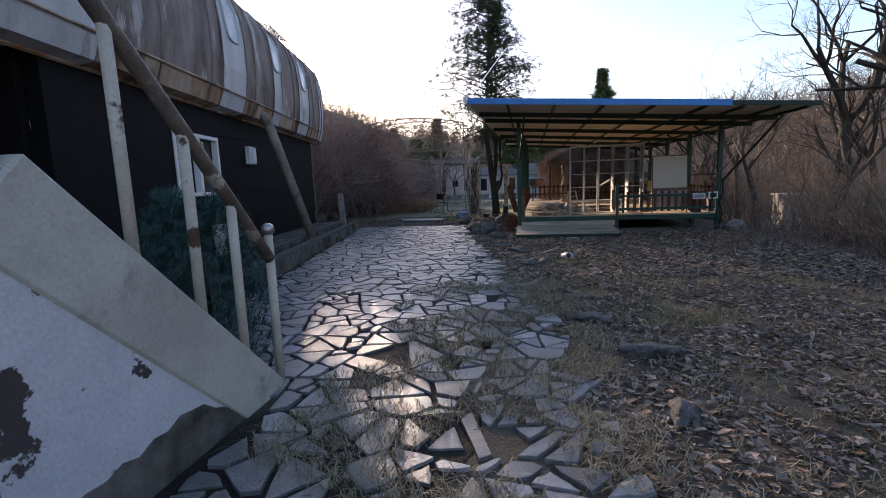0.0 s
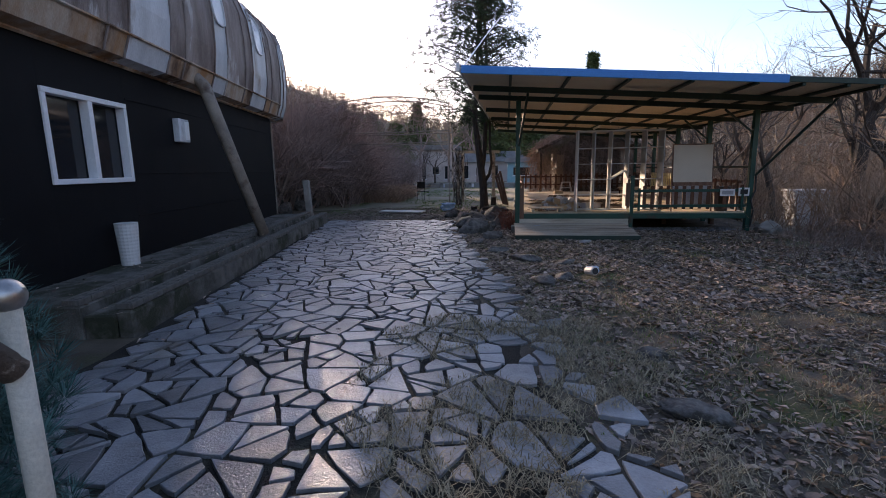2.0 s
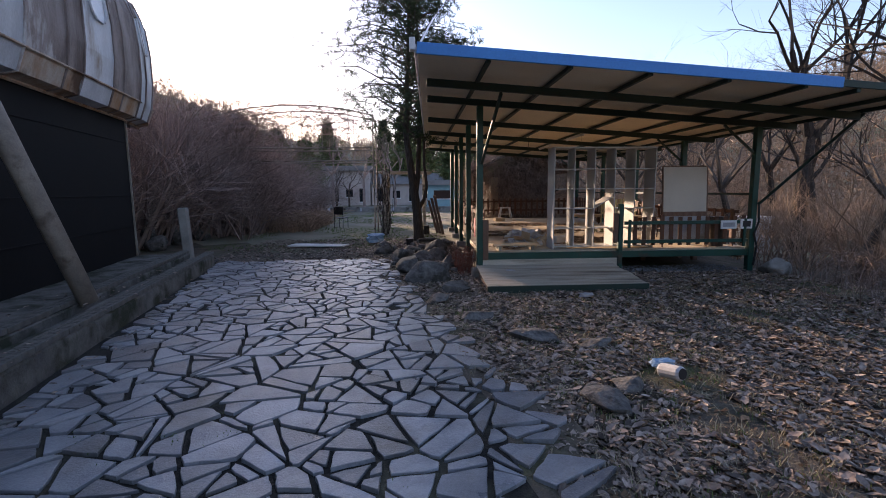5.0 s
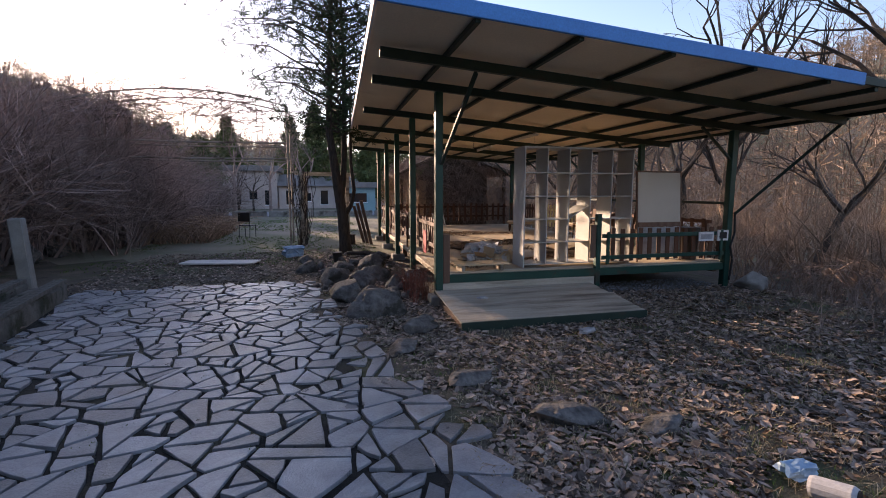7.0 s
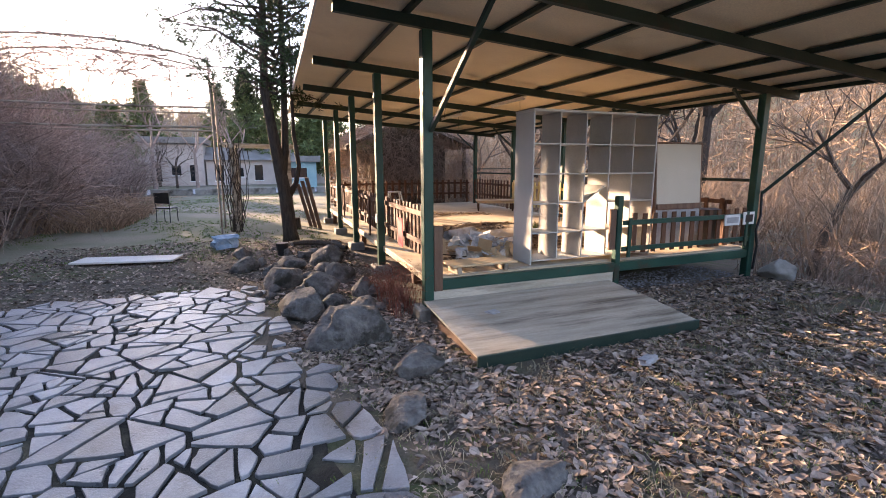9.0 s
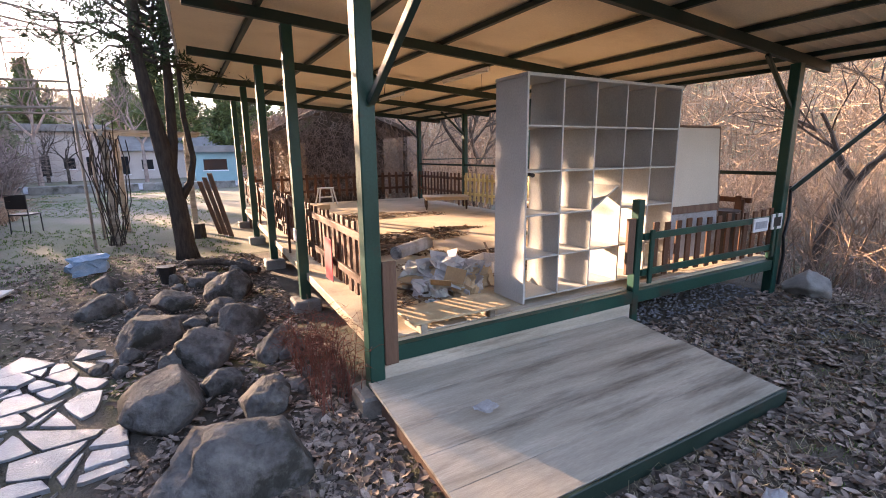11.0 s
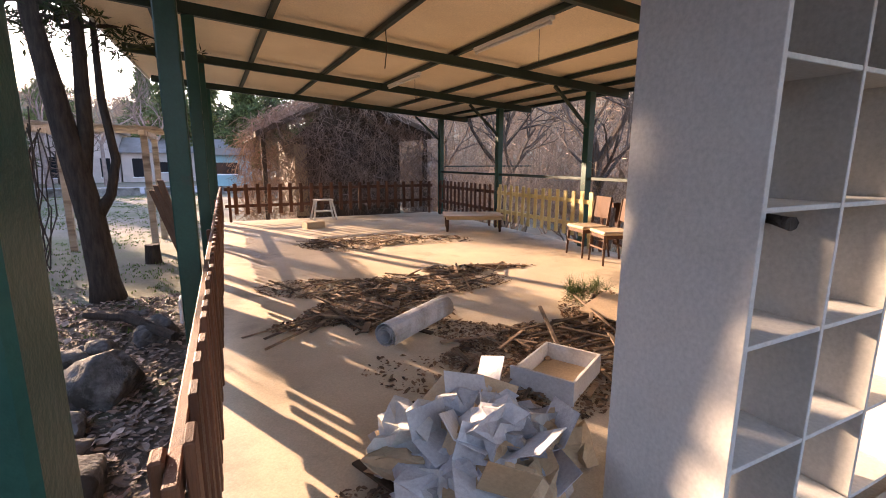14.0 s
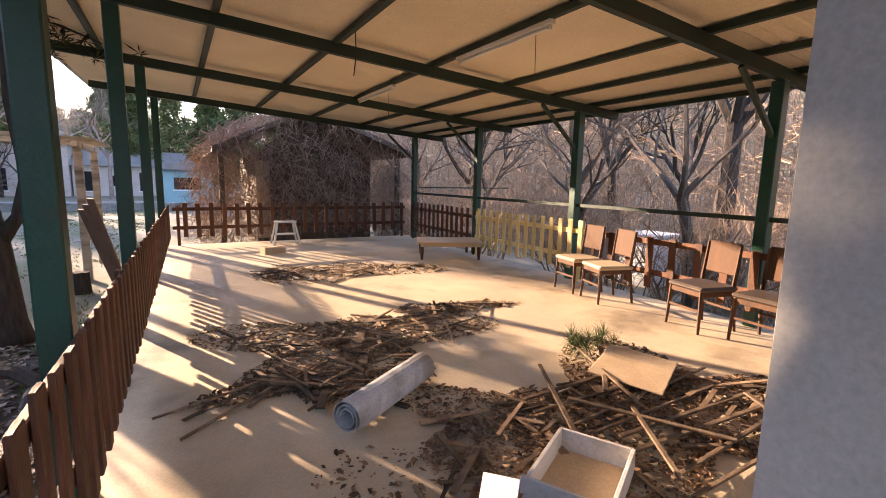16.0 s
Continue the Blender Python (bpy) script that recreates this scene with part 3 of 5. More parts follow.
tb = thing("low_table", "low pale wooden table with short orange legs", "table", pose(5.5, 21.85, DECK, 0, 0, -25))
part("tabletop", Shape().box(-0.6, -0.4, 0.3, 0.6, 0.4, 0.33, 0.008), M_WOODLT, tb)
part("apron", Shape().box(-0.54, -0.34, 0.24, 0.54, 0.34, 0.298), M_WOODLT, tb)
for x in (-0.52, 0.52):
    for y in (-0.32, 0.32):
        part("leg", Shape().tube([(x, y, 0), (x, y, 0.1), (x, y, 0.239)], [0.02, 0.034, 0.034], 8), M_WOODMID, tb)

bx = solid("carton", Shape().box(-0.2, -0.12, 0, 0.2, 0.12, 0.13), M_CARD, "small closed carton on the deck", "box", pose(2.62, 23.5, DECK, 0, 0, 15))
st = thing("step_stool", "pale wooden step stool standing by the fence", "stool", pose(3.1, 24.75, DECK))
part("top", Shape().box(-0.22, -0.12, 0.46, 0.22, 0.12, 0.49), M_ASHSLAB, st)
for sx in (-1, 1):
    for sy in (-1, 1):
        part("leg", Shape().bar((sx * 0.18, sy * 0.1, 0.459), (sx * 0.27, sy * 0.2, 0.0), 0.04, 0.03), M_ASHSLAB, st)
part("rung", Shape().box(-0.2, -0.13, 0.2, 0.2, 0.13, 0.22), M_ASHSLAB, st)

# rolled sheet
rl = thing("rolled_sheet", "dirty white rolled-up floor sheet lying on the deck", "roll", pose(1.85, 16.8, DECK + 0.105, 0, 0, math.degrees(math.atan2(0.46, 0.71))))
s = Shape()
turns, n, L = 2.6, 44, 0.86
for i in range(n + 1):
    a = turns * 2 * math.pi * i / n
    r = 0.045 + 0.058 * i / n
    for x in (0, L):
        s.v.append((x, r * math.cos(a), r * math.sin(a)))
        s.v.append((x, (r - 0.005) * math.cos(a), (r - 0.005) * math.sin(a)))
for i in range(n):
    a, b = 4 * i, 4 * (i + 1)
    s.f += [(a, a + 2, b + 2, b), (a + 1, b + 1, b + 3, a + 3), (a, b, b + 1, a + 1), (a + 2, a + 3, b + 3, b + 2)]
part("sheet", s, M_PAPER, rl, smooth=False)


def build_drawer(m, w, d, h, label):
    dr = thing("drawer", label, "drawer", m)
    t = 0.018
    part("bottom", Shape().box(t, t, 0.01, w - t, d - t, 0.02, 0.001), M_CARD, dr)
    part("front_panel", Shape().box(-0.01, -0.006, 0, w + 0.01, t - 0.007, h + 0.02, 0.002), M_DRAWER, dr)
    part("back_panel", Shape().box(t, d - t, 0, w - t, d, h, 0.002), M_DRAWER, dr)
    for x in (0, w - t):
        part("side_panel", Shape().box(x, t - 0.006, 0, x + t, d, h, 0.002), M_DRAWER, dr)
    return dr


build_drawer(pose(2.347, 15.881, DECK + 0.005, 0, 0, -61.5), 0.38, 0.53, 0.13, "loose white drawer lying on the deck")

# plank on blocks
pl = thing("plank_seat", "light wooden board lying on two short blocks", "board", pose(1.33, 14.41, DECK + 0.018, 0, 0, 3))
part("board", Shape().box(-0.46, -0.2, 0.105, 0.46, 0.2, 0.127, 0.004, pose(0, 0, 0, 0, 0, -3)), M_WOODLT, pl)
for x in (-0.35, 0.33):
    part("block", Shape().box(x - 0.03, -0.13, 0, x + 0.03, 0.16, 0.104), M_GREYWOOD, pl)


# crumpled cartons and paper
def crumple(name, w, d, h, material, label, m, amp=0.25):
    bm = bmesh.new()
    bmesh.ops.create_cube(bm, size=1)
    bmesh.ops.subdivide_edges(bm, edges=bm.edges[:], cuts=3, use_grid_fill=True)
    off = Vector((U(0, 50), U(0, 50), U(0, 50)))
    for v in bm.verts:
        p = v.co * 2.2 + off
        q = Vector((noise.noise(p), noise.noise(p + Vector((9, 0, 0))), noise.noise(p + Vector((0, 9, 0)))))
        v.co += q * amp
        v.co = Vector((v.co.x * w, v.co.y * d, (v.co.z + 0.5) * h))
        v.co.z = max(v.co.z, 0)
    me = bpy.data.meshes.new(name)
    bm.to_mesh(me)
    bm.free()
    me.materials.append(material)
    ob = new(name, me)
    ob.matrix_basis = m
    return tagged(ob, label, "litter")


for i in range(24):
    a, r = U(0, 6.28), U(0, 0.38)
    lvl = 0.0 if i < 12 else 0.15
    crumple("crumpled_carton", U(0.14, 0.28), U(0.12, 0.24), U(0.1, 0.2), (M_PAPER, M_PAPER, M_CARD, M_SHELF)[i % 4], "torn crumpled carton in the heap of paper",
            pose(1.78 + r * math.cos(a), 15.25 + r * math.sin(a), DECK + lvl * max(0, 1 - r * 1.5) + 0.004, U(-12, 12), U(-12, 12), U(0, 360)), 0.4)
for i in range(3):
    s = Shape()
    n = 18
    for k in range(n + 1):
        z = 0.012 * (k % 2)
        s.v += [(k * 0.017, 0, z), (k * 0.017, 0.26, z), (k * 0.017, 0, z + 0.003), (k * 0.017, 0.26, z + 0.003)]
        if k:
            a, b = 4 * (k - 1), 4 * k
            s.f += [(a, a + 1, b + 1, b), (a + 2, b + 2, b + 3, a + 3)]
    solid("pleated_sheet", s, M_PAPER, "pleated grey paper sheet thrown on the heap", "litter", pose(1.6 + 0.16 * i, 15.02 + 0.16 * (i % 2), DECK + 0.2, -12 + 8 * i, 14, 40 * i - 20))
for i in range(15):
    w, d, b = U(0.14, 0.26), U(0.16, 0.28), radians(U(20, 65))
    s = Shape().box(0, 0, 0, w, d, 0.004, 0.001)
    s.box(0, 0, 0, w * 0.8, d, 0.004, 0.001, Matrix.Translation((w, 0, 0.002)) @ Matrix.Rotation(-b, 4, "Y"))
    a, r = U(0, 6.28), U(0, 0.3)
    solid("folded_card", s, (M_PAPER, M_CARD, M_PAPER)[i % 3], "folded torn sheet of grey card on the paper heap", "litter",
          pose(1.75 + r * math.cos(a), 15.2 + r * math.sin(a), DECK + 0.1 + 0.1 * (1 - r / 0.3), U(-25, 25), U(-20, 20), U(0, 360)))
plate = thing("plate", "white plate with a teal ring", "plate", pose(1.43, 14.96, DECK + 0.002))
part("dish", Shape().tube([(0, 0, 0), (0, 0, 0.004), (0, 0, 0.018), (0, 0, 0.02)], [0.04, 0.05, 0.078, 0.076], 20), M_PLASTW, plate)
part("ring", Shape().tube([(0, 0, 0.0202), (0, 0, 0.022)], [0.034, 0.03], 16), M_TEAL, plate)


# heaps of splintered wood and leaves
def heap(cx, cy, rx, ry, n, seed, label, length=(0.1, 0.6), flat=0.06, crumbs=34):
    g = random.Random(seed)
    s = Shape()
    for i in range(n):
        a, r = g.uniform(0, 6.283), math.sqrt(g.random())
        r *= 1 + 0.3 * math.sin(3 * a + seed) + 0.2 * math.sin(5 * a + 2 * seed)
        x, y = cx + rx * r * math.cos(a), cy + ry * r * math.sin(a)
        z = DECK + 0.008 + flat * max(0, 1 - r) * g.random()
        l, b, t = g.uniform(*length) * (1 if g.random() < 0.3 else 0.5), g.uniform(0, 6.283), g.uniform(-0.08, 0.1)
        d = Vector((math.cos(b), math.sin(b), t)) * l / 2
        p = Vector((x, y, z + abs(d.z)))
        s.bar(p - d, p + d, g.uniform(0.008, 0.035) if g.random() < 0.88 else min(l * 0.4, g.uniform(0.03, 0.08)), g.uniform(0.005, 0.016), 0.001)
    solid("wood_debris", s, M_STICK, label, "debris", kind="stuff")
    f = Shape()
    for i in range(n * crumbs):
        a, r = g.uniform(0, 6.283), math.sqrt(g.random()) * 1.15
        r *= 1 + 0.3 * math.sin(3 * a + seed) + 0.2 * math.sin(5 * a + 2 * seed)
        x, y = cx + rx * r * math.cos(a), cy + ry * r * math.sin(a)
        if not (0.8 < x < 6.05 and y > 14.5):
            continue
        add_leaf(f, x, y, DECK + 0.004 + flat * max(0, 1 - r) * g.random() * 0.8, 0.007 + 0.022 * g.random() ** 2, g)
    solid("leaf_litter", f, M_LEAFD, "dry brown leaves and crumbs heaped on the deck", "litter", kind="stuff")


def add_leaf(s, x, y, z, r, g):
    """A curled leaf: a bent midrib with two raised lobes on either side."""
    a = g.uniform(0, 6.283)
    c, q = math.cos(a), math.sin(a)
    w, curl, tilt = r * g.uniform(0.35, 0.7), r * g.uniform(0.0, 0.55), g.uniform(-0.4, 0.4)
    k = g.uniform(-0.3, 0.3)
    p = ((-r, 0, 0.25 * curl), (-r * 0.45, w * 0.8, curl), (r * (0.2 + k), w, curl * g.uniform(0.5, 1.2)), (r, k * w, 0.5 * curl), (r * (0.25 - k), -w, curl * g.random()), (-r * 0.5, -w * 0.75, curl * 0.9), (0, 0, 0))
    p = [(u, v, h + u * tilt) for u, v, h in p]
    base = max(0, -min(v[2] for v in p))
    s.add([(x + u * c - v * q, y + u * q + v * c, z + base + h) for u, v, h in p], [(i, 6, (i + 1) % 6) for i in range(6)])


heap(2.35, 18.2, 0.95, 0.75, 170, 1, "heap of splintered slats and bark on the deck")
heap(1.9, 17.6, 0.5, 0.3, 60, 5, "broken slats lying on the deck", (0.3, 0.9))
heap(3.7, 18.75, 0.6, 0.22, 50, 2, "small heap of bark and dry leaves")
heap(3.5, 21.2, 1.2, 0.5, 72, 3, "heap of bark and dry leaves")
heap(2.5, 21.5, 0.5, 0.4, 30, 9, "thin scatter of bark pieces")
heap(3.75, 16.1, 1.05, 0.75, 70, 4, "heap of broken slats and dry leaves", (0.1, 0.6), 0.05, 130)
heap(2.75, 16.5, 0.55, 0.4, 24, 21, "crumbs of dry leaves and twigs", (0.1, 0.5), 0.04, 110)
heap(2.2, 15.9, 0.6, 0.5, 30, 8, "crumbs of dry leaves and twigs")
heap(1.3, 15.1, 0.3, 0.35, 16, 18, "crumbs of dry leaves and twigs")
for i in range(15):
    if i < 9:
        p, a, l = Vector((3.75 + U(-0.12, 0.12), 15.35 + 0.16 * i + U(-0.03, 0.03), DECK + 0.045)), radians(U(-5, 5)), U(0.6, 0.8)
    else:
        p, a, l = Vector((U(3.0, 4.2), U(15.6, 16.7), DECK + 0.055 + 0.003 * i)), radians(U(35, 120)), U(0.3, 0.6)
    d = Vector((math.cos(a), math.sin(a), U(-0.01, 0.01))) * l
    solid("slat", Shape().bar(p - d, p + d, U(0.02, 0.036), 0.015), M_STICK, "long loose wooden slat in the leaf heap", "slat", group="loose slats")
solid("stick", Shape().tube([(1.05, 17.15, DECK + 0.012), (1.5, 17.5, DECK + 0.02), (1.95, 17.8, DECK + 0.03)], 0.011, 6), M_STICK, "long thin stick lying on the deck", "stick")
solid("panel_board", Shape().box(-0.3, -0.25, 0, 0.3, 0.25, 0.012), M_CARD, "flat brown board in the leaf heap", "board", pose(3.95, 16.55, DECK + 0.09, 4, -3, 25))


def needles(s, c, r, n, length, g, up=0.3, width=0.0025):
    for i in range(n):
        d = Vector((g.gauss(0, 1), g.gauss(0, 1), g.gauss(up, 0.8))).normalized()
        p = Vector(c) + d * r * g.random() * 0.7
        e = p + d * length * g.uniform(0.6, 1.2)
        w = d.cross(Vector((0.2, 0.4, 0.9))).normalized() * width
        s.add([p - w, p + w, e], [(0, 1, 2)])


s = Shape()
g = random.Random(3)
for i in range(18):
    needles(s, (4.05 + g.uniform(-0.2, 0.2), 17.05 + g.uniform(-0.1, 0.1), DECK + 0.06 + g.uniform(0, 0.1)), 0.05, 70, 0.13, g)
solid("pine_sprig", s, M_PINEG, "green pine sprig lying on the deck", "sprig", kind="stuff")


def tube_light(y0, y1):
    x = 3.8
    z = roof_z(x) - 0.075
    tl = thing("tube_light", "unlit white fluorescent tube light under the purlin", "lamp", pose(x, y0, z), "tube lights")
    part("housing", Shape().box(-0.03, 0, -0.042, 0.03, y1 - y0, -0.001), M_TUBE, tl)
    part("tube", Shape().tube([(0, 0.05, -0.06), (0, y1 - y0 - 0.05, -0.06)], 0.015, 8), M_TUBE, tl)
    for y in (0.02, y1 - y0 - 0.05):
        part("socket", Shape().box(-0.018, y, -0.08, 0.018, y + 0.03, -0.043), M_PLASTW, tl)
    part("pull_cord", Shape().tube([(0.0, 0.2, -0.08), (0.01, 0.2, -0.42)], 0.003, 5), M_BLACKP, tl)


tube_light(17.45, 18.9)
tube_light(20.6, 22.05)
solid("hanging_wire", Shape().tube([(2.65, 18.9, 3.26), (2.66, 18.9, 3.05), (2.64, 18.92, 2.85)], 0.006, 5), M_BLACKP, "short black wire hanging from the ceiling", "wire")
solid("red_notice", Shape().box(0.652, 15.6, 0.62, 0.659, 15.85, 1.05, 0.002), M_REDP, "faded red notice sheet on the fence", "notice")


# ---- house with the railway-car upper storey ----
HOUSE = pose(-5.25, 6.98, 0, 0, 0, 10.8)      # local x outwards, y along the wall
house = thing("house", "low house clad in black sheet under an old rail car", "house", HOUSE)
wall = Shape()
# wall with a real window opening
wy0, wy1, wz0, wz1 = 0.0, 1.64, 1.5, 2.68
for a in ((-0.2, -2.6, 0.25, 0, wy0, 3.3), (-0.2, wy1, 0.25, 0, 8.85, 3.3), (-0.2, wy0, 0.25, 0, wy1, wz0), (-0.2, wy0, wz1, 0, wy1, 3.3)):
    wall.box(*a, 0.001)
part("wall", wall, M_BLACK, house)
part("end_wall", Shape().box(-5.5, 8.65, 0.25, -0.201, 8.85, 3.3), M_BLACK, house)
part("back_wall", Shape().box(-5.7, -8.0, 0.0, -5.501, 8.85, 3.3), M_BLACK, house)
part("recess_wall", Shape().box(-1.9, -8.0, 0.0, -1.7, -2.6, 3.3), M_BLACK, house)
part("recess_side", Shape().box(-1.7, -2.72, 0.25, -0.2, -2.601, 3.3), M_BLACK, house)
part("recess_door", Shape().box(-1.69, -4.6, 0.3, -1.64, -3.7, 2.3), M_BOARDBROWN, house, "dark brown door in the recess")
for z in (1.62, 0.95, 2.75):
    part("seam", Shape().box(0.001, 1.66, z, 0.012, 8.84, z + 0.02, 0.003), M_BLACK, house)
part("corner_trim", Shape().box(-0.02, 8.852, 0.3, 0.03, 8.89, 3.25), M_DRAIN, house)
win = part("window", Shape().box(-0.12, wy0 + 0.05, wz0 + 0.05, -0.11, wy1 - 0.05, wz1 - 0.05, 0.001), M_GLASS, house, "dark glass")
for a in ((wy0, wz0, wy1, wz0 + 0.07), (wy0, wz1 - 0.07, wy1, wz1), (wy0, wz0 + 0.07, wy0 + 0.07, wz1 - 0.07), (wy1 - 0.07, wz0 + 0.07, wy1, wz1 - 0.07), (0.79, wz0 + 0.07, 0.88, wz1 - 0.07)):
    part("window_frame", Shape().box(-0.1, a[0], a[1], 0.03, a[2], a[3]), M_WFRAME, win, "white frame bar")
# near-black sheet behind the window, the room's darkness given as colour
part("interior", Shape().box(-1.2, -0.4, 1.2, -1.1, 2.2, 3.0), M_DARK, house)
meter = thing("meter_box", "white wall-mounted meter box", "meter box", HOUSE)
part("case", Shape().box(0.001, 3.02, 2.2, 0.12, 3.4, 2.62, 0.01), M_PANEL, meter)
part("cover", Shape().box(0.121, 3.2, 2.24, 0.135, 3.37, 2.58), M_WFRAME, meter)


def car_section(k):
    """Half profile of the car's side, from the skirt to the roof's middle: outward, up."""
    pts = ((0.02, 3.24), (0.25, 3.3), (0.36, 3.62), (0.42, 4.1), (0.42, 4.75), (0.36, 5.3), (0.2, 5.72), (-0.1, 6.05), (-0.6, 6.3), (-1.4, 6.45), (-2.2, 6.45))
    return pts[k]


def car_surface(y, k0, k1, inset=0.0):
    out = []
    for k in range(k0, k1 + 1):
        x, z = car_section(k)
        e = max(0, (y - 9.0) / 1.5)
        out.append((x - inset - 0.35 * e * e, y, z))
    return out


car = thing("rail_car", "rusted streamlined rail car with arched windows set on the house", "rail car", HOUSE)
cuts = [-9.0, -7.6, -6.2, -4.8, -3.4, -2.0, -0.7, 0.9, 1.35, 2.5, 3.0, 4.2, 4.85, 5.9, 6.4, 7.5, 7.95, 8.75, 9.05, 9.6, 10.2]
WINDOW_BAYS = {(-2.0, -0.7), (1.35, 2.5), (4.2, 4.85), (6.4, 7.5), (8.75, 9.05)}
for j, (a, b) in enumerate(zip(cuts, cuts[1:])):
    bay = any(abs((a + b) / 2 - c) < 0.5 for c in (-5.5, -2.3, 1.93, 4.55, 7.0, 9.2))
    for k0, k1, nm in ((0, 2, "skirt_panel"), (2, 7, "side_panel"), (7, 10, "roof_panel")):
        s = Shape()
        n = 3
        for i in range(n + 1):
            y = a + 0.004 + (b - a - 0.008) * i / n
            s.v += car_surface(y, k0, k1)
        w = k1 - k0 + 1
        for i in range(n):
            for k in range(w - 1):
                s.f.append((i * w + k, (i + 1) * w + k, (i + 1) * w + k + 1, i * w + k + 1))
        material = M_RUST
        if nm == "skirt_panel":
            material = M_PANEL if bay else M_RUSTORANGE
        elif nm == "side_panel" and bay:
            material = M_PANEL
        part(nm, s, material, car)
    part("rib", Shape().tube([(x + 0.012, y, z) for x, y, z in car_surface(a, 0, 8)], 0.018, 5), M_RUST, car)
for k, r in ((0, 0.035), (2, 0.022)):
    part("sill_strip", Shape().tube([(car_surface(y, k, k)[0][0] + 0.01, y, car_section(k)[1]) for y in np.linspace(-9, 10.2, 14)], r, 5), M_RUSTORANGE, car, "rusty sill strip")
endcap = Shape()
prof = car_surface(10.2, 0, 10)
prof += [(-4.4 - x, y, z) for x, y, z in prof[::-1]]
endcap.add(prof, [tuple(range(len(prof)))])
part("end_panel", endcap, M_RUST, car)
part("underside", Shape().box(-4.5, -9.0, 3.302, 0.02, 10.1, 3.36), M_RUST, car)
part("far_side", Shape().box(-4.9, -9.0, 3.37, -4.8, 10.1, 6.0), M_RUST, car)
for yc in (-2.3, 1.93, 4.55, 7.0, 9.1):
    hw = 0.3 if yc < 9 else 0.14
    outline = []
    for i in range(24):
        a = 2 * math.pi * i / 24
        c, q = math.cos(a), math.sin(a)
        outline.append((yc + hw * math.copysign(abs(c) ** 0.6, c), 5.12 + 0.46 * math.copysign(abs(q) ** 0.6, q)))

    def on_car(y, z, off):
        for k in range(10):
            (x0, z0), (x1, z1) = car_section(k), car_section(k + 1)
            if z0 <= z <= z1:
                return (x0 + (x1 - x0) * (z - z0) / (z1 - z0) + off - 0.35 * max(0, (y - 9) / 1.5) ** 2, y, z)
        return (0.3, y, z)
    pane = Shape()
    pane.add([on_car(y, z, 0.016) for y, z in outline] + [on_car(yc, 5.12, 0.02)], [(i, (i + 1) % 24, 24) for i in range(24)])
    w_ = part("window", pane, M_GLASSP, car, "arched window glass painted pale as reflected sky")
    part("window_frame", Shape().tube([on_car(y, z, 0.016) for y, z in outline + outline[:1]], 0.028, 6), M_PANEL, w_, "pale curved frame")
    brow = [on_car(yc + 1.25 * (y - yc), 5.12 + 1.22 * (z - 5.12), 0.02) for y, z in outline[1:12]]
    part("window_hood", Shape().tube(brow, 0.045, 6), M_RUST, w_, "dark rusted hood over the window")
for i in range(9):
    y = 6.2 + 0.18 * i
    part("roof_ladder", Shape().tube([(-0.25, y, 6.1), (-0.2, y, 6.35), (-0.6, y, 6.5)], 0.015, 5), M_DRAIN, car)
part("roof_rail", Shape().tube([(-0.2, 6.1, 6.35), (-0.2, 7.8, 6.35)], 0.018, 5), M_DRAIN, car)

solid("drain_pipe", Shape().tube([(-6.0, 10.45, 3.5), (-5.72, 10.52, 3.47), (-5.55, 10.6, 3.3), (-4.86, 11.16, 0.3)], [0.13, 0.14, 0.12, 0.11], 12), M_DRAIN, "thick stained pipe leaning from the car to the ledge", "pipe", smooth=True)

# ledge and kerb along the house
ledge = thing("ledge", "mossy stepped concrete ledge along the house", "ledge", HOUSE, kind="structure")
for i in range(9):
    y0 = -1.3 + i * 1.14
    part("slab", Shape().box(-0.2, y0 + 0.004, -0.2, 1.05, y0 + 1.136, 0.3 + U(-0.006, 0.006), 0.015), M_KERB, ledge)
    part("kerb_stone", Shape().box(1.054, y0 + 0.004, -0.2, 1.38, y0 + 1.136, 0.2 + U(-0.006, 0.006), 0.02), M_KERB, ledge)
    part("kerb_stone", Shape().box(1.384, y0 + 0.004, -0.2, 1.56, y0 + 1.136, 0.26 + U(-0.01, 0.01), 0.025), M_KERB, ledge)
hollow = Shape()
for x0, x1 in ((0, 0.03), (0.075, 0.1), (0.145, 0.175)):
    hollow.box(x0, 0, 0, x1, 0.185, 0.06, 0.003)
for k in range(4):
    y = 0.052 * k
    for x0, x1 in ((0.0305, 0.0745), (0.1005, 0.1445)):
        hollow.box(x0, y, 0, x1, y + 0.028, 0.0595, 0.002)
brick_mesh = hollow.mesh("brick", M_KERB)
for i in range(54):
    for x, z in ((1.384, 0.262), (0.86, 0.308)):
        part("brick", brick_mesh, None, ledge, m=pose(x + U(-0.004, 0.004), -1.28 + 0.19 * i, z + U(-0.003, 0.003), 0, 0, U(-0.8, 0.8)))
bin_ = thing("white_bin", "ribbed white plastic pipe section standing on the ledge", "bin", HOUSE @ pose(0.22, 0.95, 0.3))
s = Shape()
prof = []
for i in range(26):
    prof.append((0.115 + 0.035 * i / 25 + (0.005 if i % 2 else 0), 0.62 * i / 25))
s.tube([(0, 0, z) for r, z in prof], [r for r, z in prof], 18, True)
part("body", s, M_PLASTW, bin_)
solid("concrete_post", Shape().box(-0.1, -0.1, -0.1, 0.1, 0.1, 1.33, 0.02), M_CONC, "weathered concrete post at the ledge end", "post", pose(-6.15, 16.46, 0, 0, -3, 10))

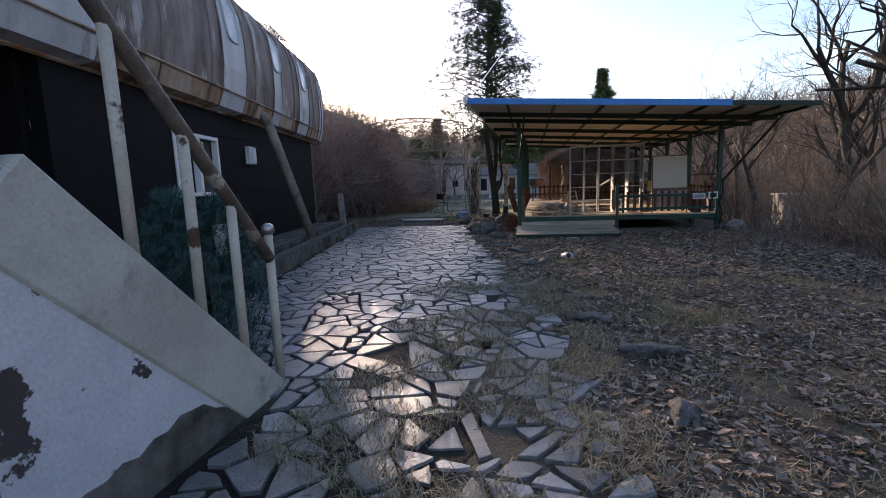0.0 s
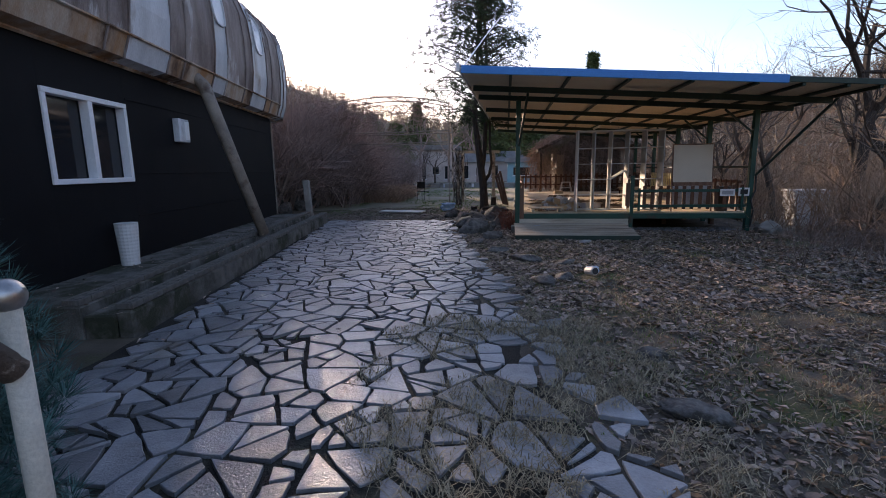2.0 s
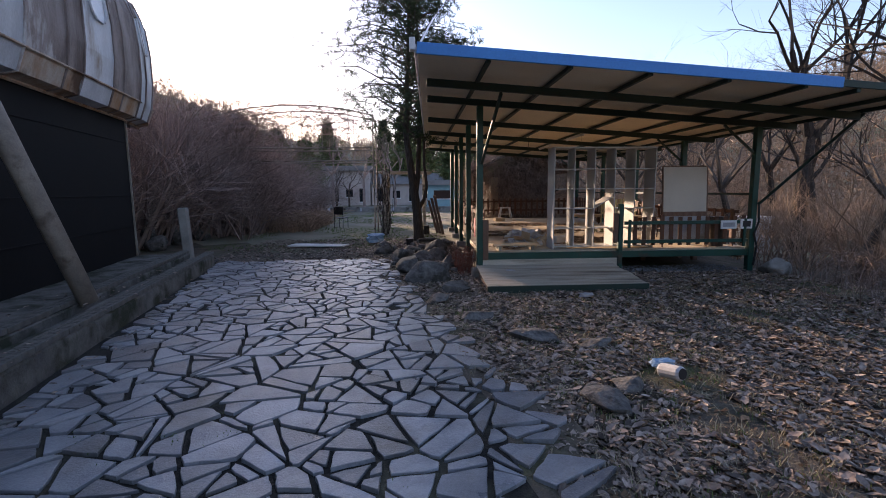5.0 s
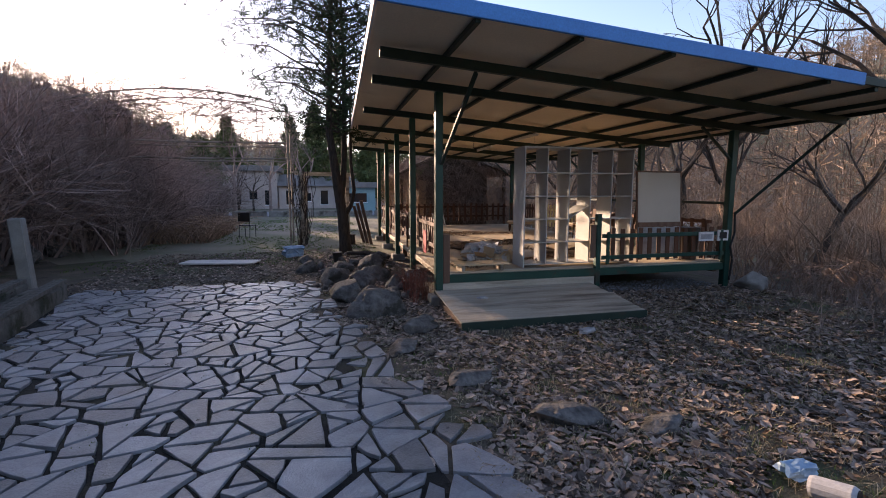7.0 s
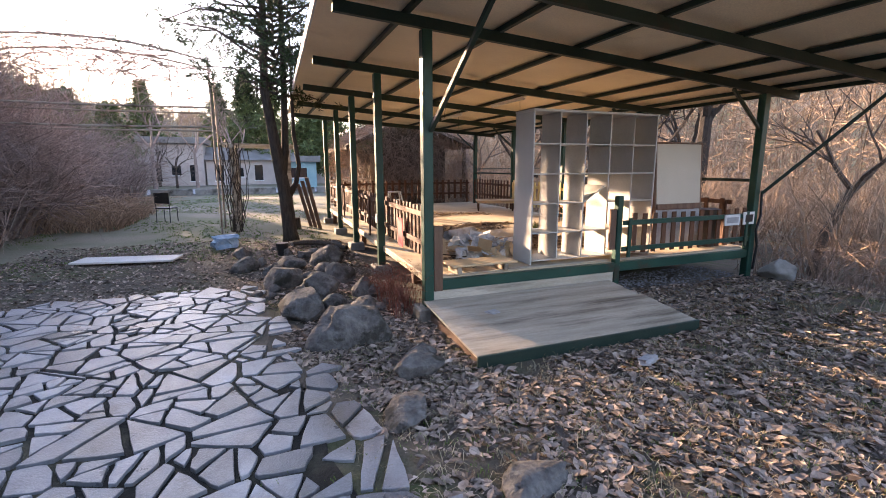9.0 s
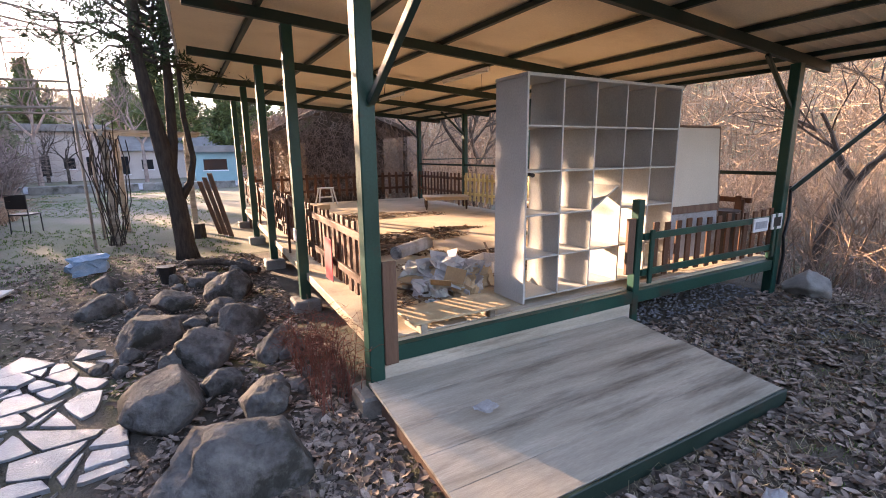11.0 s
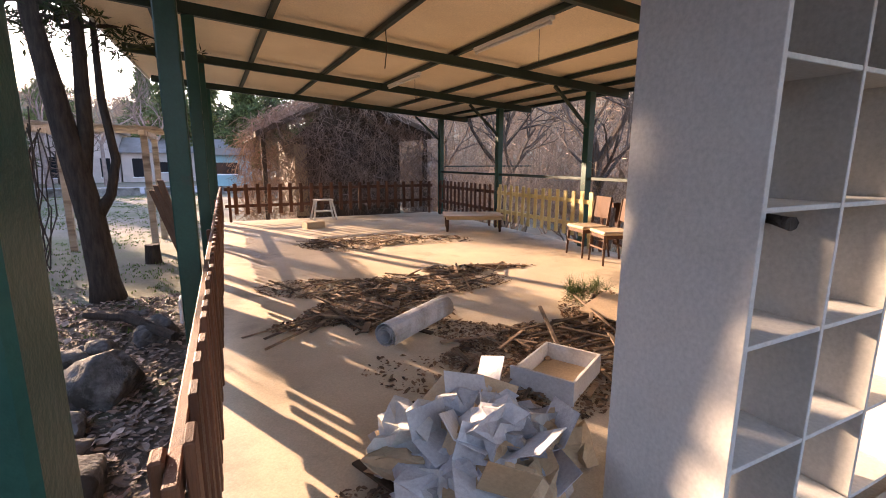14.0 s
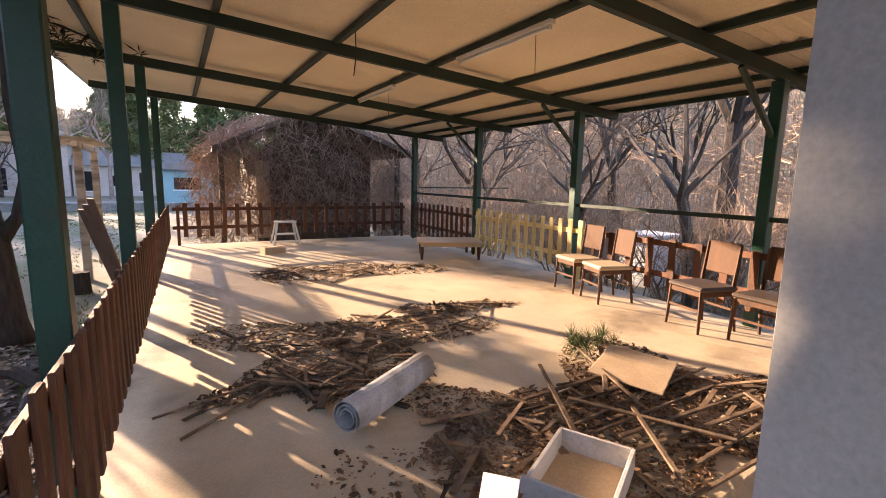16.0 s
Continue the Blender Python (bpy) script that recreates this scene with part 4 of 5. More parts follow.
# ---- stair wall and handrail ----
stair = thing("stair_wall", "flaking white masonry stair side wall", "stair", kind="structure")
prof = [(2.95, -0.1), (2.95, 0.06), (1.33, 1.66), (-3.2, 1.66), (-3.2, -0.1)]
s = Shape()
s.add([(-1.14, y, z) for y, z in prof] + [(-1.42, y, z) for y, z in prof], [(0, 1, 2, 3, 4), (9, 8, 7, 6, 5)] + [(i, i + 5, (i + 1) % 5 + 5, (i + 1) % 5) for i in range(5)])
part("wall", s, M_WHITEWALL, stair)
part("coping", Shape().bar((-1.28, 2.85, -0.1), (-1.28, 1.12, 1.61), 0.31, 0.42, 0.015), M_COPING, stair, "stained cream coping band")
bare = Shape()
for i in range(61):
    y = -3.1 + 0.098 * i
    h = 0.12 + 0.1 * noise.noise(Vector((y * 2.3, 0, 4))) + 0.07 * noise.noise(Vector((y * 7, 1, 4))) + 0.16 * max(0, 1 - abs(y - 1.7) / 1.3)
    h = max(0.03, min(h, 2.78 - y))
    bare.v += [(-1.134, y, -0.09), (-1.134, y, h), (-1.139, y, -0.09), (-1.139, y, h + 0.01)]
    if i:
        a, b = 4 * i - 4, 4 * i
        bare.f += [(a, b, b + 1, a + 1), (a + 1, b + 1, b + 3, a + 3)]
part("bare_render", bare, M_KERB, stair, "dark bare render where the paint has come off")
for i in range(9):
    part("step", Shape().box(-2.6, 2.75 - 0.28 * (i + 1), -0.1, -1.424, 2.75 - 0.28 * i, 0.18 * (i + 1)), M_CONC, stair)
part("upper_post", Shape().bar((-1.22, 1.2, 1.66), (-1.3, 0.95, 3.4), 0.12, 0.06), M_WHITEWALL, stair, "pale leaning board at the stair head")
rail = thing("handrail", "peeling cream pipe handrail of the stair", "handrail")
part("top_rail", Shape().tube([(-1.24, 3.12, 1.02), (-1.24, 2.33, 1.91), (-1.24, 1.3, 3.02), (-1.24, 0.3, 3.3)], 0.047, 10), M_RAIL, rail, smooth=True)
for y, zb in ((1.83, 1.3), (2.29, 0.85), (2.69, 0.42)):
    part("baluster", Shape().tube([(-1.24, y, zb - 0.1), (-1.24, y, 1.91 + (2.33 - y) * 1.08)], 0.034, 8), M_PIPE, rail, smooth=True)
part("newel", Shape().tube([(-1.24, 3.13, -0.05), (-1.24, 3.13, 1.22)], 0.036, 10), M_PIPE, rail, smooth=True)
ball = Shape()
ball.tube([(-1.24, 3.13, 1.2 + 0.055 - 0.055 * math.cos(a)) for a in np.linspace(0.15, 3.1, 9)], [0.055 * math.sin(a) + 0.001 for a in np.linspace(0.15, 3.1, 9)], 12)
part("ball_cap", ball, M_METAL, rail, "rusty steel ball cap", smooth=True)

# blue-green pine shrub
shrub = thing("pine_shrub", "blue-green potted pine shrub beside the stair", "shrub", pose(-1.98, 3.22, 0))
part("trunk", Shape().tube([(0, 0, -0.05), (0.03, 0.02, 0.6), (0, 0, 1.3)], [0.05, 0.04, 0.015], 7), M_BARK, shrub)
s = Shape()
g = random.Random(11)
for i in range(360):
    a, h = g.uniform(0, 6.283), g.random()
    r = (0.62 - 0.32 * h * h) * math.sqrt(g.uniform(0.3, 1))
    needles(s, (r * math.cos(a), r * math.sin(a) * 0.9, 0.12 + 1.42 * h), 0.1, 110, 0.085, g, 0.4, 0.003)
part("foliage", s, M_PINE, shrub, "dense blue-green needles")


# ---- trees and brush ----
def grow(s, p, d, r, length, depth, g, spread=0.6, up=0.1, sides=5, tips=None, n=4):
    pts, rad = [p.copy()], [r]
    for i in range(n):
        d = (d + Vector((g.gauss(0, 0.14), g.gauss(0, 0.14), g.gauss(up * 0.3, 0.1)))).normalized()
        p = p + d * length / n
        pts.append(p.copy())
        rad.append(r * (1 - 0.45 * (i + 1) / n))
    s.tube(pts, rad, max(3, sides), False)
    if tips is not None and depth <= 1:
        tips.extend(pts[2:])
    if depth > 0:
        for k in range(g.choice((2, 3, 3))):
            i = g.randint(max(1, n - 2), n)
            a = g.uniform(0, 6.283)
            u = d.orthogonal().normalized()
            side = Matrix.Rotation(a, 3, d) @ u
            nd = (d + side * g.uniform(0.5, 1.2) * spread + Vector((0, 0, up))).normalized()
            grow(s, pts[i], nd, rad[i] * 0.68, length * g.uniform(0.6, 0.82), depth - 1, g, spread, up, sides - 1, tips, n)


def bare_tree(x, y, h, r, seed, label, material=None, depth=5, lean=(0, 0), spread=0.75):
    g = random.Random(seed)
    tr = thing("bare_tree", label, "tree", pose(x, y, ground_z(x, y) - 0.05))
    trunk = Shape()
    trunk.tube([(0, 0, -0.1), (lean[0] * 0.3, lean[1] * 0.3, h * 0.18), (lean[0], lean[1], h * 0.36)], [r * 1.25, r, r * 0.8], 8)
    part("trunk", trunk, material or M_BARK2, tr)
    s = Shape()
    top = Vector((lean[0], lean[1], h * 0.34))
    for k in range(4):
        a = k * 1.57 + g.uniform(-0.5, 0.5)
        grow(s, top, Vector((math.cos(a) * spread, math.sin(a) * spread, 1)).normalized(), r * 0.62, h * 0.27, depth - 1, g, 0.8, 0.12, 5)
    part("crown", s, material or M_BARK2, tr, "bare spreading branches")
    return tr


TREES = ((12.8, 14.5, 11, 0.22, 1), (9.6, 19.5, 6.5, 0.11, 2), (10.5, 23.5, 7.5, 0.13, 3), (9.2, 26.5, 6, 0.1, 4), (13.0, 21.0, 12.5, 0.24, 5), (11.5, 29.5, 8, 0.14, 6),
         (13.0, 10.0, 10, 0.2, 7), (16.5, 24, 8.5, 0.15, 8), (8.8, 22, 5.0, 0.08, 9), (17, 16, 9, 0.15, 10), (9.6, 15.2, 5.5, 0.09, 14), (18.5, 29, 10, 0.2, 15), (9.0, 30, 6, 0.1, 16))
for x, y, h, r, sd in TREES:
    bare_tree(x, y, h, r, sd, "leafless grey-brown tree on the bank behind the pavilion", M_BARK if r > 0.135 else M_BARK2, depth=6, lean=(U(-0.7, 0.5), U(-0.6, 0.6)))
for x, y, h, r, sd in ((-10, 60, 6, 0.12, 20), (-16, 48, 8, 0.15, 21), (-20, 40, 9, 0.16, 22), (-9.5, 24, 5.5, 0.12, 25), (-8, 56, 5, 0.1, 26), (5, 70, 12, 0.2, 27), (-12, 31, 7, 0.12, 28)):
    bare_tree(x, y, h, r, sd, "dark leafless tree beyond the yard", M_BARK, 5)


def thicket(name, area, n, hmin, hmax, material, label, seed, arch=0.5, r=0.008, forks=3):
    """A tangle of thin arching stems rising from the ground."""
    g = random.Random(seed)
    s = Shape()
    x0, x1, y0, y1 = area
    for i in range(n):
        x, y = g.uniform(x0, x1), g.uniform(y0, y1)
        h = g.uniform(hmin, hmax)
        a = g.uniform(0, 6.283)
        b = arch * h * g.uniform(0.2, 1)
        z = ground_z(x, y) - 0.03
        pts = [Vector((x, y, z)), Vector((x + b * 0.2 * math.cos(a), y + b * 0.2 * math.sin(a), z + h * 0.45)), Vector((x + b * 0.6 * math.cos(a), y + b * 0.6 * math.sin(a), z + h * 0.9)), Vector((x + b * 1.2 * math.cos(a), y + b * 1.2 * math.sin(a), z + h * g.uniform(0.7, 1)))]
        s.tube(pts, [r * 1.6, r * 1.2, r * 0.8, r * 0.3], 3, False)
        for k in range(forks):
            q = pts[1].lerp(pts[2], g.random()) if k % 2 else pts[2].lerp(pts[3], g.random())
            c = g.uniform(0, 6.283)
            l = h * g.uniform(0.15, 0.4)
            e = q + Vector((math.cos(c) * l, math.sin(c) * l, l * g.uniform(-0.2, 0.8)))
            s.tube([q, q.lerp(e, 0.5) + Vector((0, 0, 0.1 * l)), e], [r * 0.7, r * 0.5, r * 0.2], 3, False)
    solid(name, s, material, label, "brush", kind="stuff")



def shrub_template(seed, stems=5, depth=3, length=1.0, r=0.02, spread=0.9):
    g = random.Random(seed)
    s = Shape()
    for k in range(stems):
        a = k * 6.283 / stems + g.uniform(-0.5, 0.5)
        grow(s, Vector((0.1 * math.cos(a), 0.1 * math.sin(a), -0.1)), Vector((math.cos(a) * 0.45, math.sin(a) * 0.45, 1)).normalized(), r, length, depth, g, spread, 0.05, 3, None, 2)
    return np.array(s.v), s.f


def shrubs(name, area, n, lo, hi, material, label, seed, templates, keep=lambda x, y: True):
    """Many branching shrubs in one mesh."""
    g = random.Random(seed)
    s = Shape()
    x0, x1, y0, y1 = area
    for i in range(n):
        x, y = g.uniform(x0, x1), g.uniform(y0, y1)
        if not keep(x, y):
            continue
        v, f = templates[i % len(templates)]
        a, k = g.uniform(0, 6.283), g.uniform(lo, hi)
        c, q = math.cos(a) * k, math.sin(a) * k
        w = np.column_stack((v[:, 0] * c - v[:, 1] * q + x, v[:, 0] * q + v[:, 1] * c + y, v[:, 2] * k * g.uniform(0.85, 1.1) + ground_z(x, y)))
        base = len(s.v)
        s.v += [tuple(p) for p in w.tolist()]
        s.f += [tuple(u + base for u in t) for t in f]
    solid(name, s, material, label, "brush", kind="stuff")


SHRUBS = [shrub_template(300 + k, 6) for k in range(5)]
VINES = [shrub_template(320 + k, 7, 3, 1.2, 0.022, 1.3) for k in range(4)]
shrubs("brush", (7.6, 20, 6, 14.5), 120, 0.7, 1.5, M_TWIGW, "tangled bare brown brush on the bank", 31, SHRUBS)
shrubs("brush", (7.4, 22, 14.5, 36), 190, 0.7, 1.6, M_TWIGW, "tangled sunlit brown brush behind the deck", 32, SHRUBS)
shrubs("brush", (14, 30, -8, 8), 60, 1.0, 2.0, M_TWIG, "bare brush at the edge of the yard", 39, SHRUBS)
# bulk added as a sun blocker, so the flagstone path lies in shade
shrubs("vine_thicket", (-13.5, -9.3, 19.5, 28.5), 170, 1.9, 2.5, M_TWIGD, "tall dense bare woods edge added to shade the path", 45, VINES)
shrubs("vine_thicket", (-11.5, -8.4, 20.5, 28), 60, 1.5, 2.1, M_TWIGD, "tall dense tangle of bare arching vines", 35, VINES)
shrubs("vine_thicket", (-17, -9, 17, 36), 70, 1.4, 2.5, M_TWIG, "dense dark bare brush behind the house", 36, VINES)
shrubs("vine_thicket", (-9.5, -7.4, 23.5, 26.5), 34, 1.5, 2.1, M_TWIGD, "dense dark tangle of vines round the bare tree", 41, VINES)
shrubs("vine_thicket", (-14, -8.5, 37, 46), 46, 1.5, 2.3, M_TWIGD, "bare brush along the edge of the yard", 42, VINES)
shrubs("vine_thicket", (-7.9, -6.6, 22, 25), 4, 0.8, 1.2, M_TWIGD, "thin vines arching over the yard", 40, VINES)
thicket("brush", (4.8, 9.5, 9.6, 12.5), 220, 0.15, 0.6, M_TWIG, "dark low dry stems before the deck", 33, 1.2, 0.005, 5)
thicket("brush", (6.6, 10, 12.5, 15), 260, 0.2, 0.8, M_TWIG, "dark low dry stems beside the deck", 34, 1.2, 0.005, 5)
thicket("red_stems", (0.15, 0.5, 14.3, 15.6), 160, 0.2, 0.6, M_REDTWIG, "fine reddish dry stems beside the deck", 37, 0.6, 0.003, 5)
thicket("brush_pile", (-8.5, -5.2, 25, 31), 1300, 0.15, 0.9, M_TWIGW, "low heap of cut dry branches on the yard", 38, 2.0, 0.012, 3)


def cedar(x, y, h, seed, w=2.2, low=0.22, material=M_NEEDLE, label="tall dark cedar with a forked trunk", stems=1, density=1.0, size=1.0, west=0.0):
    g = random.Random(seed)
    tr = thing("cedar_tree", label, "tree", pose(x, y, ground_z(x, y)))
    part("trunk", Shape().tube([(0.02, 0, -0.1), (0, 0, 0.25), (-0.05, 0, h * 0.1), (-0.2, 0, h * 0.2), (-0.38, 0, h * 0.33), (-0.25, 0.05, h * 0.6), (-0.1, 0, h * 0.98)], [0.24, 0.18, 0.16, 0.14, 0.1, 0.07, 0.015], 10), M_BARK, tr, smooth=True)
    if stems > 1:
        part("trunk", Shape().tube([(-0.1, 0.02, h * 0.145), (0.0, 0.05, h * 0.2), (0.05, 0.05, h * 0.3), (0.1, 0.0, h * 0.5), (0.0, 0, h * 0.8)], [0.11, 0.09, 0.08, 0.06, 0.02], 8), M_BARK, tr, smooth=True)
        part("trunk", Shape().tube([(0.02, 0, h * 0.105), (0.2, -0.03, h * 0.13), (0.3, -0.03, h * 0.17), (0.22, 0, h * 0.24), (0.25, 0, h * 0.45)], [0.09, 0.065, 0.055, 0.05, 0.02], 8), M_BARK, tr, smooth=True)
    lim, s = Shape(), Shape()
    n = int(150 * density)
    for i in range(n):
        t = low + (1 - low) * (i + g.random()) / n
        z = h * t
        a = i * 2.4 + g.uniform(-0.4, 0.4)
        env = (1 - ((t - low) / (1 - low)) ** 1.5) * (0.55 + 0.45 * min(1, (t - low) * 6)) * g.uniform(0.5, 1.1)
        L = w * max(env, 0.1) * (1 - west * math.cos(a))
        d = Vector((math.cos(a), math.sin(a), g.uniform(-0.15, 0.35)))
        p0, p1 = Vector((-0.1, 0, z)), Vector((-0.1, 0, z)) + d * L
        mid = p0.lerp(p1, 0.55) + Vector((0, 0, 0.12 * L))
        lim.tube([p0, mid, p1], [0.035, 0.02, 0.006], 4, False)
        for j in range(int(20 * density)):
            q = p0.lerp(p1, g.uniform(0.25, 1.05)) + Vector((g.gauss(0, 0.16), g.gauss(0, 0.16), g.gauss(0, 0.13))) * (0.6 + 0.4 * L)
            for m_ in range(14):
                e = Vector((g.gauss(0, 1), g.gauss(0, 1), g.gauss(0.1, 0.8))).normalized() * g.uniform(0.08, 0.22) * size
                u = e.cross(Vector((g.gauss(0, 1), g.gauss(0, 1), 1))).normalized() * 0.012 * size * size ** 0.3
                s.add([q, q + e * 0.5 + u, q + e, q + e * 0.5 - u], [(0, 1, 2, 3)])
    part("branchwork", lim, M_BARK, tr)
    part("crown", s, material, tr, "ragged dark green sprays")


cedar(-0.62, 21.2, 11.0, 1, 3.1, 0.315, stems=3, density=1.1, west=0.28)
cedar(7.5, 44, 11, 2, 2.6, 0.2, M_PINEG, "pine behind the pavilion", 1, 1.0, 2.0)
for x, y, h, w, sd in ((-2, 66, 12, 3.4, 5), (4, 60, 9, 3.2, 6), (8, 74, 13, 4, 7), (1, 80, 14, 4, 8), (-20, 72, 10, 4, 9), (-14, 78, 12, 4, 10), (-6, 84, 13, 4, 11), (-20, 53, 7.5, 3.2, 12), (-17, 51, 7, 3.0, 13), (-14.6, 53, 7.2, 3.0, 14), (-12.2, 55, 6.6, 2.8, 15), (-17.5, 57, 8, 3.2, 16)):
    cedar(x, y, h, sd, w, 0.15, M_PINEG, "green pine beyond the yard", 1, 0.6, 3.4)


# the five near y 22-26 are added only to block sun from the path
for x, y, h, r, sd in ((-13.5, 42, 9, 0.15, 71), (-10.5, 40, 8, 0.13, 72), (-9.5, 55, 10, 0.16, 73), (-6.5, 57, 9, 0.14, 74), (-3.0, 56, 9, 0.14, 75), (-17, 45, 10, 0.16, 76), (-10.6, 24.6, 7.5, 0.13, 78), (-11.6, 26.4, 8, 0.14, 79), (-9.9, 22.6, 7, 0.12, 80), (-10.9, 21.8, 7, 0.12, 81), (-9.4, 26, 7.2, 0.12, 82), (-5, 72, 12, 0.2, 77)):
    bare_tree(x, y, h, r, sd, "grey-brown bare tree edging the yard, some added for shade", M_TWIGD, 6)
# vine-grown trellis across the yard, and the dark tree that carries it
bare_tree(-8.2, 24.4, 6.2, 0.2, 61, "dark bare tree hung with drooping vines", M_TWIGD, 6, (0.2, 0.1), 0.6)
bare_tree(-8.0, 24.8, 5.2, 0.12, 62, "dark bare tree hung with drooping vines", M_TWIGD, 6, (-0.2, 0.1), 0.5)
trellis = thing("vine_trellis", "rusty pipe trellis overgrown with bare vines", "trellis")


def arch_z(x):
    return 4.9 - 0.045 * (x + 5.2) ** 2


for y in (23.2, 24.6):
    for x in (-8.6, -2.3):
        part("post", Shape().tube([(x, y, -0.1), (x, y, arch_z(x))], 0.03, 6), M_DRAIN, trellis)
    for z in (3.35, 2.85):
        part("rail", Shape().tube([(-8.6, y, z), (-5.4, y, z - 0.03), (-2.3, y, z)], 0.025, 6), M_DRAIN, trellis)
    part("arch", Shape().tube([(x, y, arch_z(x)) for x in np.linspace(-8.6, -2.3, 12)], 0.025, 6), M_DRAIN, trellis)
    for x in (-7.5, -6.4, -5.3, -4.2, -3.2):
        part("hanger", Shape().tube([(x, y, 3.35), (x, y, arch_z(x))], 0.012, 5), M_DRAIN, trellis)
s = Shape()
g = random.Random(63)
for i in range(420):
    x = g.uniform(-9.4, -2.6)
    p = Vector((x, g.uniform(23.0, 24.9), arch_z(x) + g.gauss(-0.25, 0.35)))
    d = Vector((g.choice((-1, 1)), g.gauss(0, 0.3), g.gauss(0.1, 0.3)))
    pts = [p]
    for k in range(7):
        d = (d + Vector((g.gauss(0, 0.25), g.gauss(0, 0.25), g.gauss(-0.06, 0.3)))).normalized()
        pts.append(pts[-1] + d * g.uniform(0.15, 0.32))
    r = g.uniform(0.006, 0.016)
    s.tube(pts, [r * (1 - 0.1 * k) for k in range(8)], 3, False)
    for k in range(3):
        q = pts[g.randint(1, 6)]
        s.tube([q, q + Vector((g.gauss(0, 0.2), g.gauss(0, 0.2), g.uniform(-0.1, 0.45)))], [r * 0.6, r * 0.2], 3, False)
part("vines", s, M_TWIGD, trellis, "tangled bare vines with dry buds")

# woods on the hills
def hill_woods():
    g = random.Random(77)
    s = Shape()
    for i in range(9000):
        az = g.uniform(-75, 105)
        if -14 < az < 18:
            r = g.uniform(85, 210)
        elif az < 0:
            r = g.uniform(45, 185)
        else:
            r = g.uniform(26, 105)
        x, y = r * math.sin(radians(az)), 10 + r * math.cos(radians(az))
        z, h = ground_z(x, y), g.uniform(2.5, 6)
        w = 0.012 + r * 0.00035
        u = Vector((math.cos(radians(az)), -math.sin(radians(az)), 0)) * w
        top = Vector((x + g.gauss(0, 0.08) * h, y, z + h))
        s.add([Vector((x, y, z)) - u * 1.5, Vector((x, y, z)) + u * 1.5, top], [(0, 1, 2)])
        for k in range(13):
            t = g.uniform(0.15, 0.95)
            q = Vector((x + g.gauss(0, 0.06) * h, y + g.gauss(0, 0.06) * h, z + h * t))
            e = q + Vector((g.gauss(0, 1), g.gauss(0, 1), g.gauss(0.7, 0.6))).normalized() * h * g.uniform(0.15, 0.42)
            v = (e - q).cross(Vector((math.sin(radians(az)), math.cos(radians(az)), 0.0))).normalized() * w
            s.add([q - v, q + v, e], [(0, 1, 2)])
    solid("hill_woods", s, M_TWIGW, "bare brown winter woods covering the hills", "woods", kind="stuff")


hill_woods()

# ---- far yard ----
road = solid("road", Shape().box(-45, 44, -0.2, 30, 52, 0.03, 0.01), M_ROAD, "pale concrete road across the yard", "road", kind="structure")
for i in range(14):
    x = -26 + i * 2.6
    solid("kerb_block", Shape().box(0, 0, -0.1, 2.4, 0.35, 0.38, 0.03), M_CONC, "pale concrete kerb block at the road", "kerb block", pose(x, 43.4 + 0.3 * (i % 2), 0), "kerb blocks")


def far_building(x0, x1, y0, y1, h, roof_h, label, wins, material=M_HOUSEW, flat=False):
    b = thing("building", label, "building")
    part("wall", Shape().box(x0, y0, -0.3, x1, y1, h, 0.02), material, b)
    s = Shape()
    if flat:
        s.box(x0 - 0.3, y0 - 0.5, h + 0.001, x1 + 0.3, y1 + 0.3, h + roof_h, 0.03)
    else:
        ym = (y0 + y1) / 2
        s.add([(x0 - 0.3, y0 - 0.5, h - 0.1), (x1 + 0.3, y0 - 0.5, h - 0.1), (x1 + 0.3, ym, h + roof_h), (x0 - 0.3, ym, h + roof_h), (x0 - 0.3, y1 + 0.5, h - 0.1), (x1 + 0.3, y1 + 0.5, h - 0.1)], [(0, 1, 2, 3), (3, 2, 5, 4), (0, 3, 4), (1, 5, 2), (0, 4, 5, 1)])
    part("roof", s, M_ROOFG, b)
    for wx, wz, ww, wh in wins:
        w_ = part("window", Shape().box(wx, y0 - 0.02, wz, wx + ww, y0 - 0.002, wz + wh, 0.004), M_GLASS, b)
        part("frame", Shape().box(wx - 0.08, y0 - 0.05, wz - 0.08, wx + ww + 0.08, y0 - 0.021, wz, 0.004), M_WFRAME, w_)
    return b


far_building(-12.1, -6.3, 62, 68, 4.1, 0.6, "pale pink plastered building with flat roof", ((-11, 0.4, 0.9, 1.7), (-9.2, 1.0, 0.8, 0.9), (-7.6, 0.4, 0.7, 1.6)), flat=True)
far_building(-6.2, 6, 62.5, 68, 2.6, 1.3, "long low pale building with grey roof", ((-5.4, 0.4, 0.8, 1.6), (-3.6, 0.8, 0.9, 0.9), (-1.6, 0.4, 0.8, 1.6), (0.5, 0.8, 1.0, 0.9), (3, 0.8, 1, 0.9)))
far_building(-30, -14, 66, 74, 4.5, 0.8, "dark shed behind the trees", ((-26, 1, 2, 2),), M_BOARDBROWN, True)
far_building(0.4, 3.4, 50.5, 53, 2.2, 0.5, "small teal kiosk with pale roof", ((1.0, 0.9, 1.6, 0.8),), M_TEAL, True)
sgn = thing("sign_board", "tall white sign board on a post", "sign", pose(-12.6, 50, 0))
part("panel", Shape().box(-0.4, -0.05, 0.3, 0.4, 0.05, 3.1), M_WFRAME, sgn)
part("post", Shape().box(-0.05, 0.052, -0.1, 0.05, 0.12, 2.8), M_METAL, sgn)
yc = thing("yard_chair", "black steel chair standing alone on the grass", "chair", pose(-4.2, 26.9, 0, 0, 0, 160))
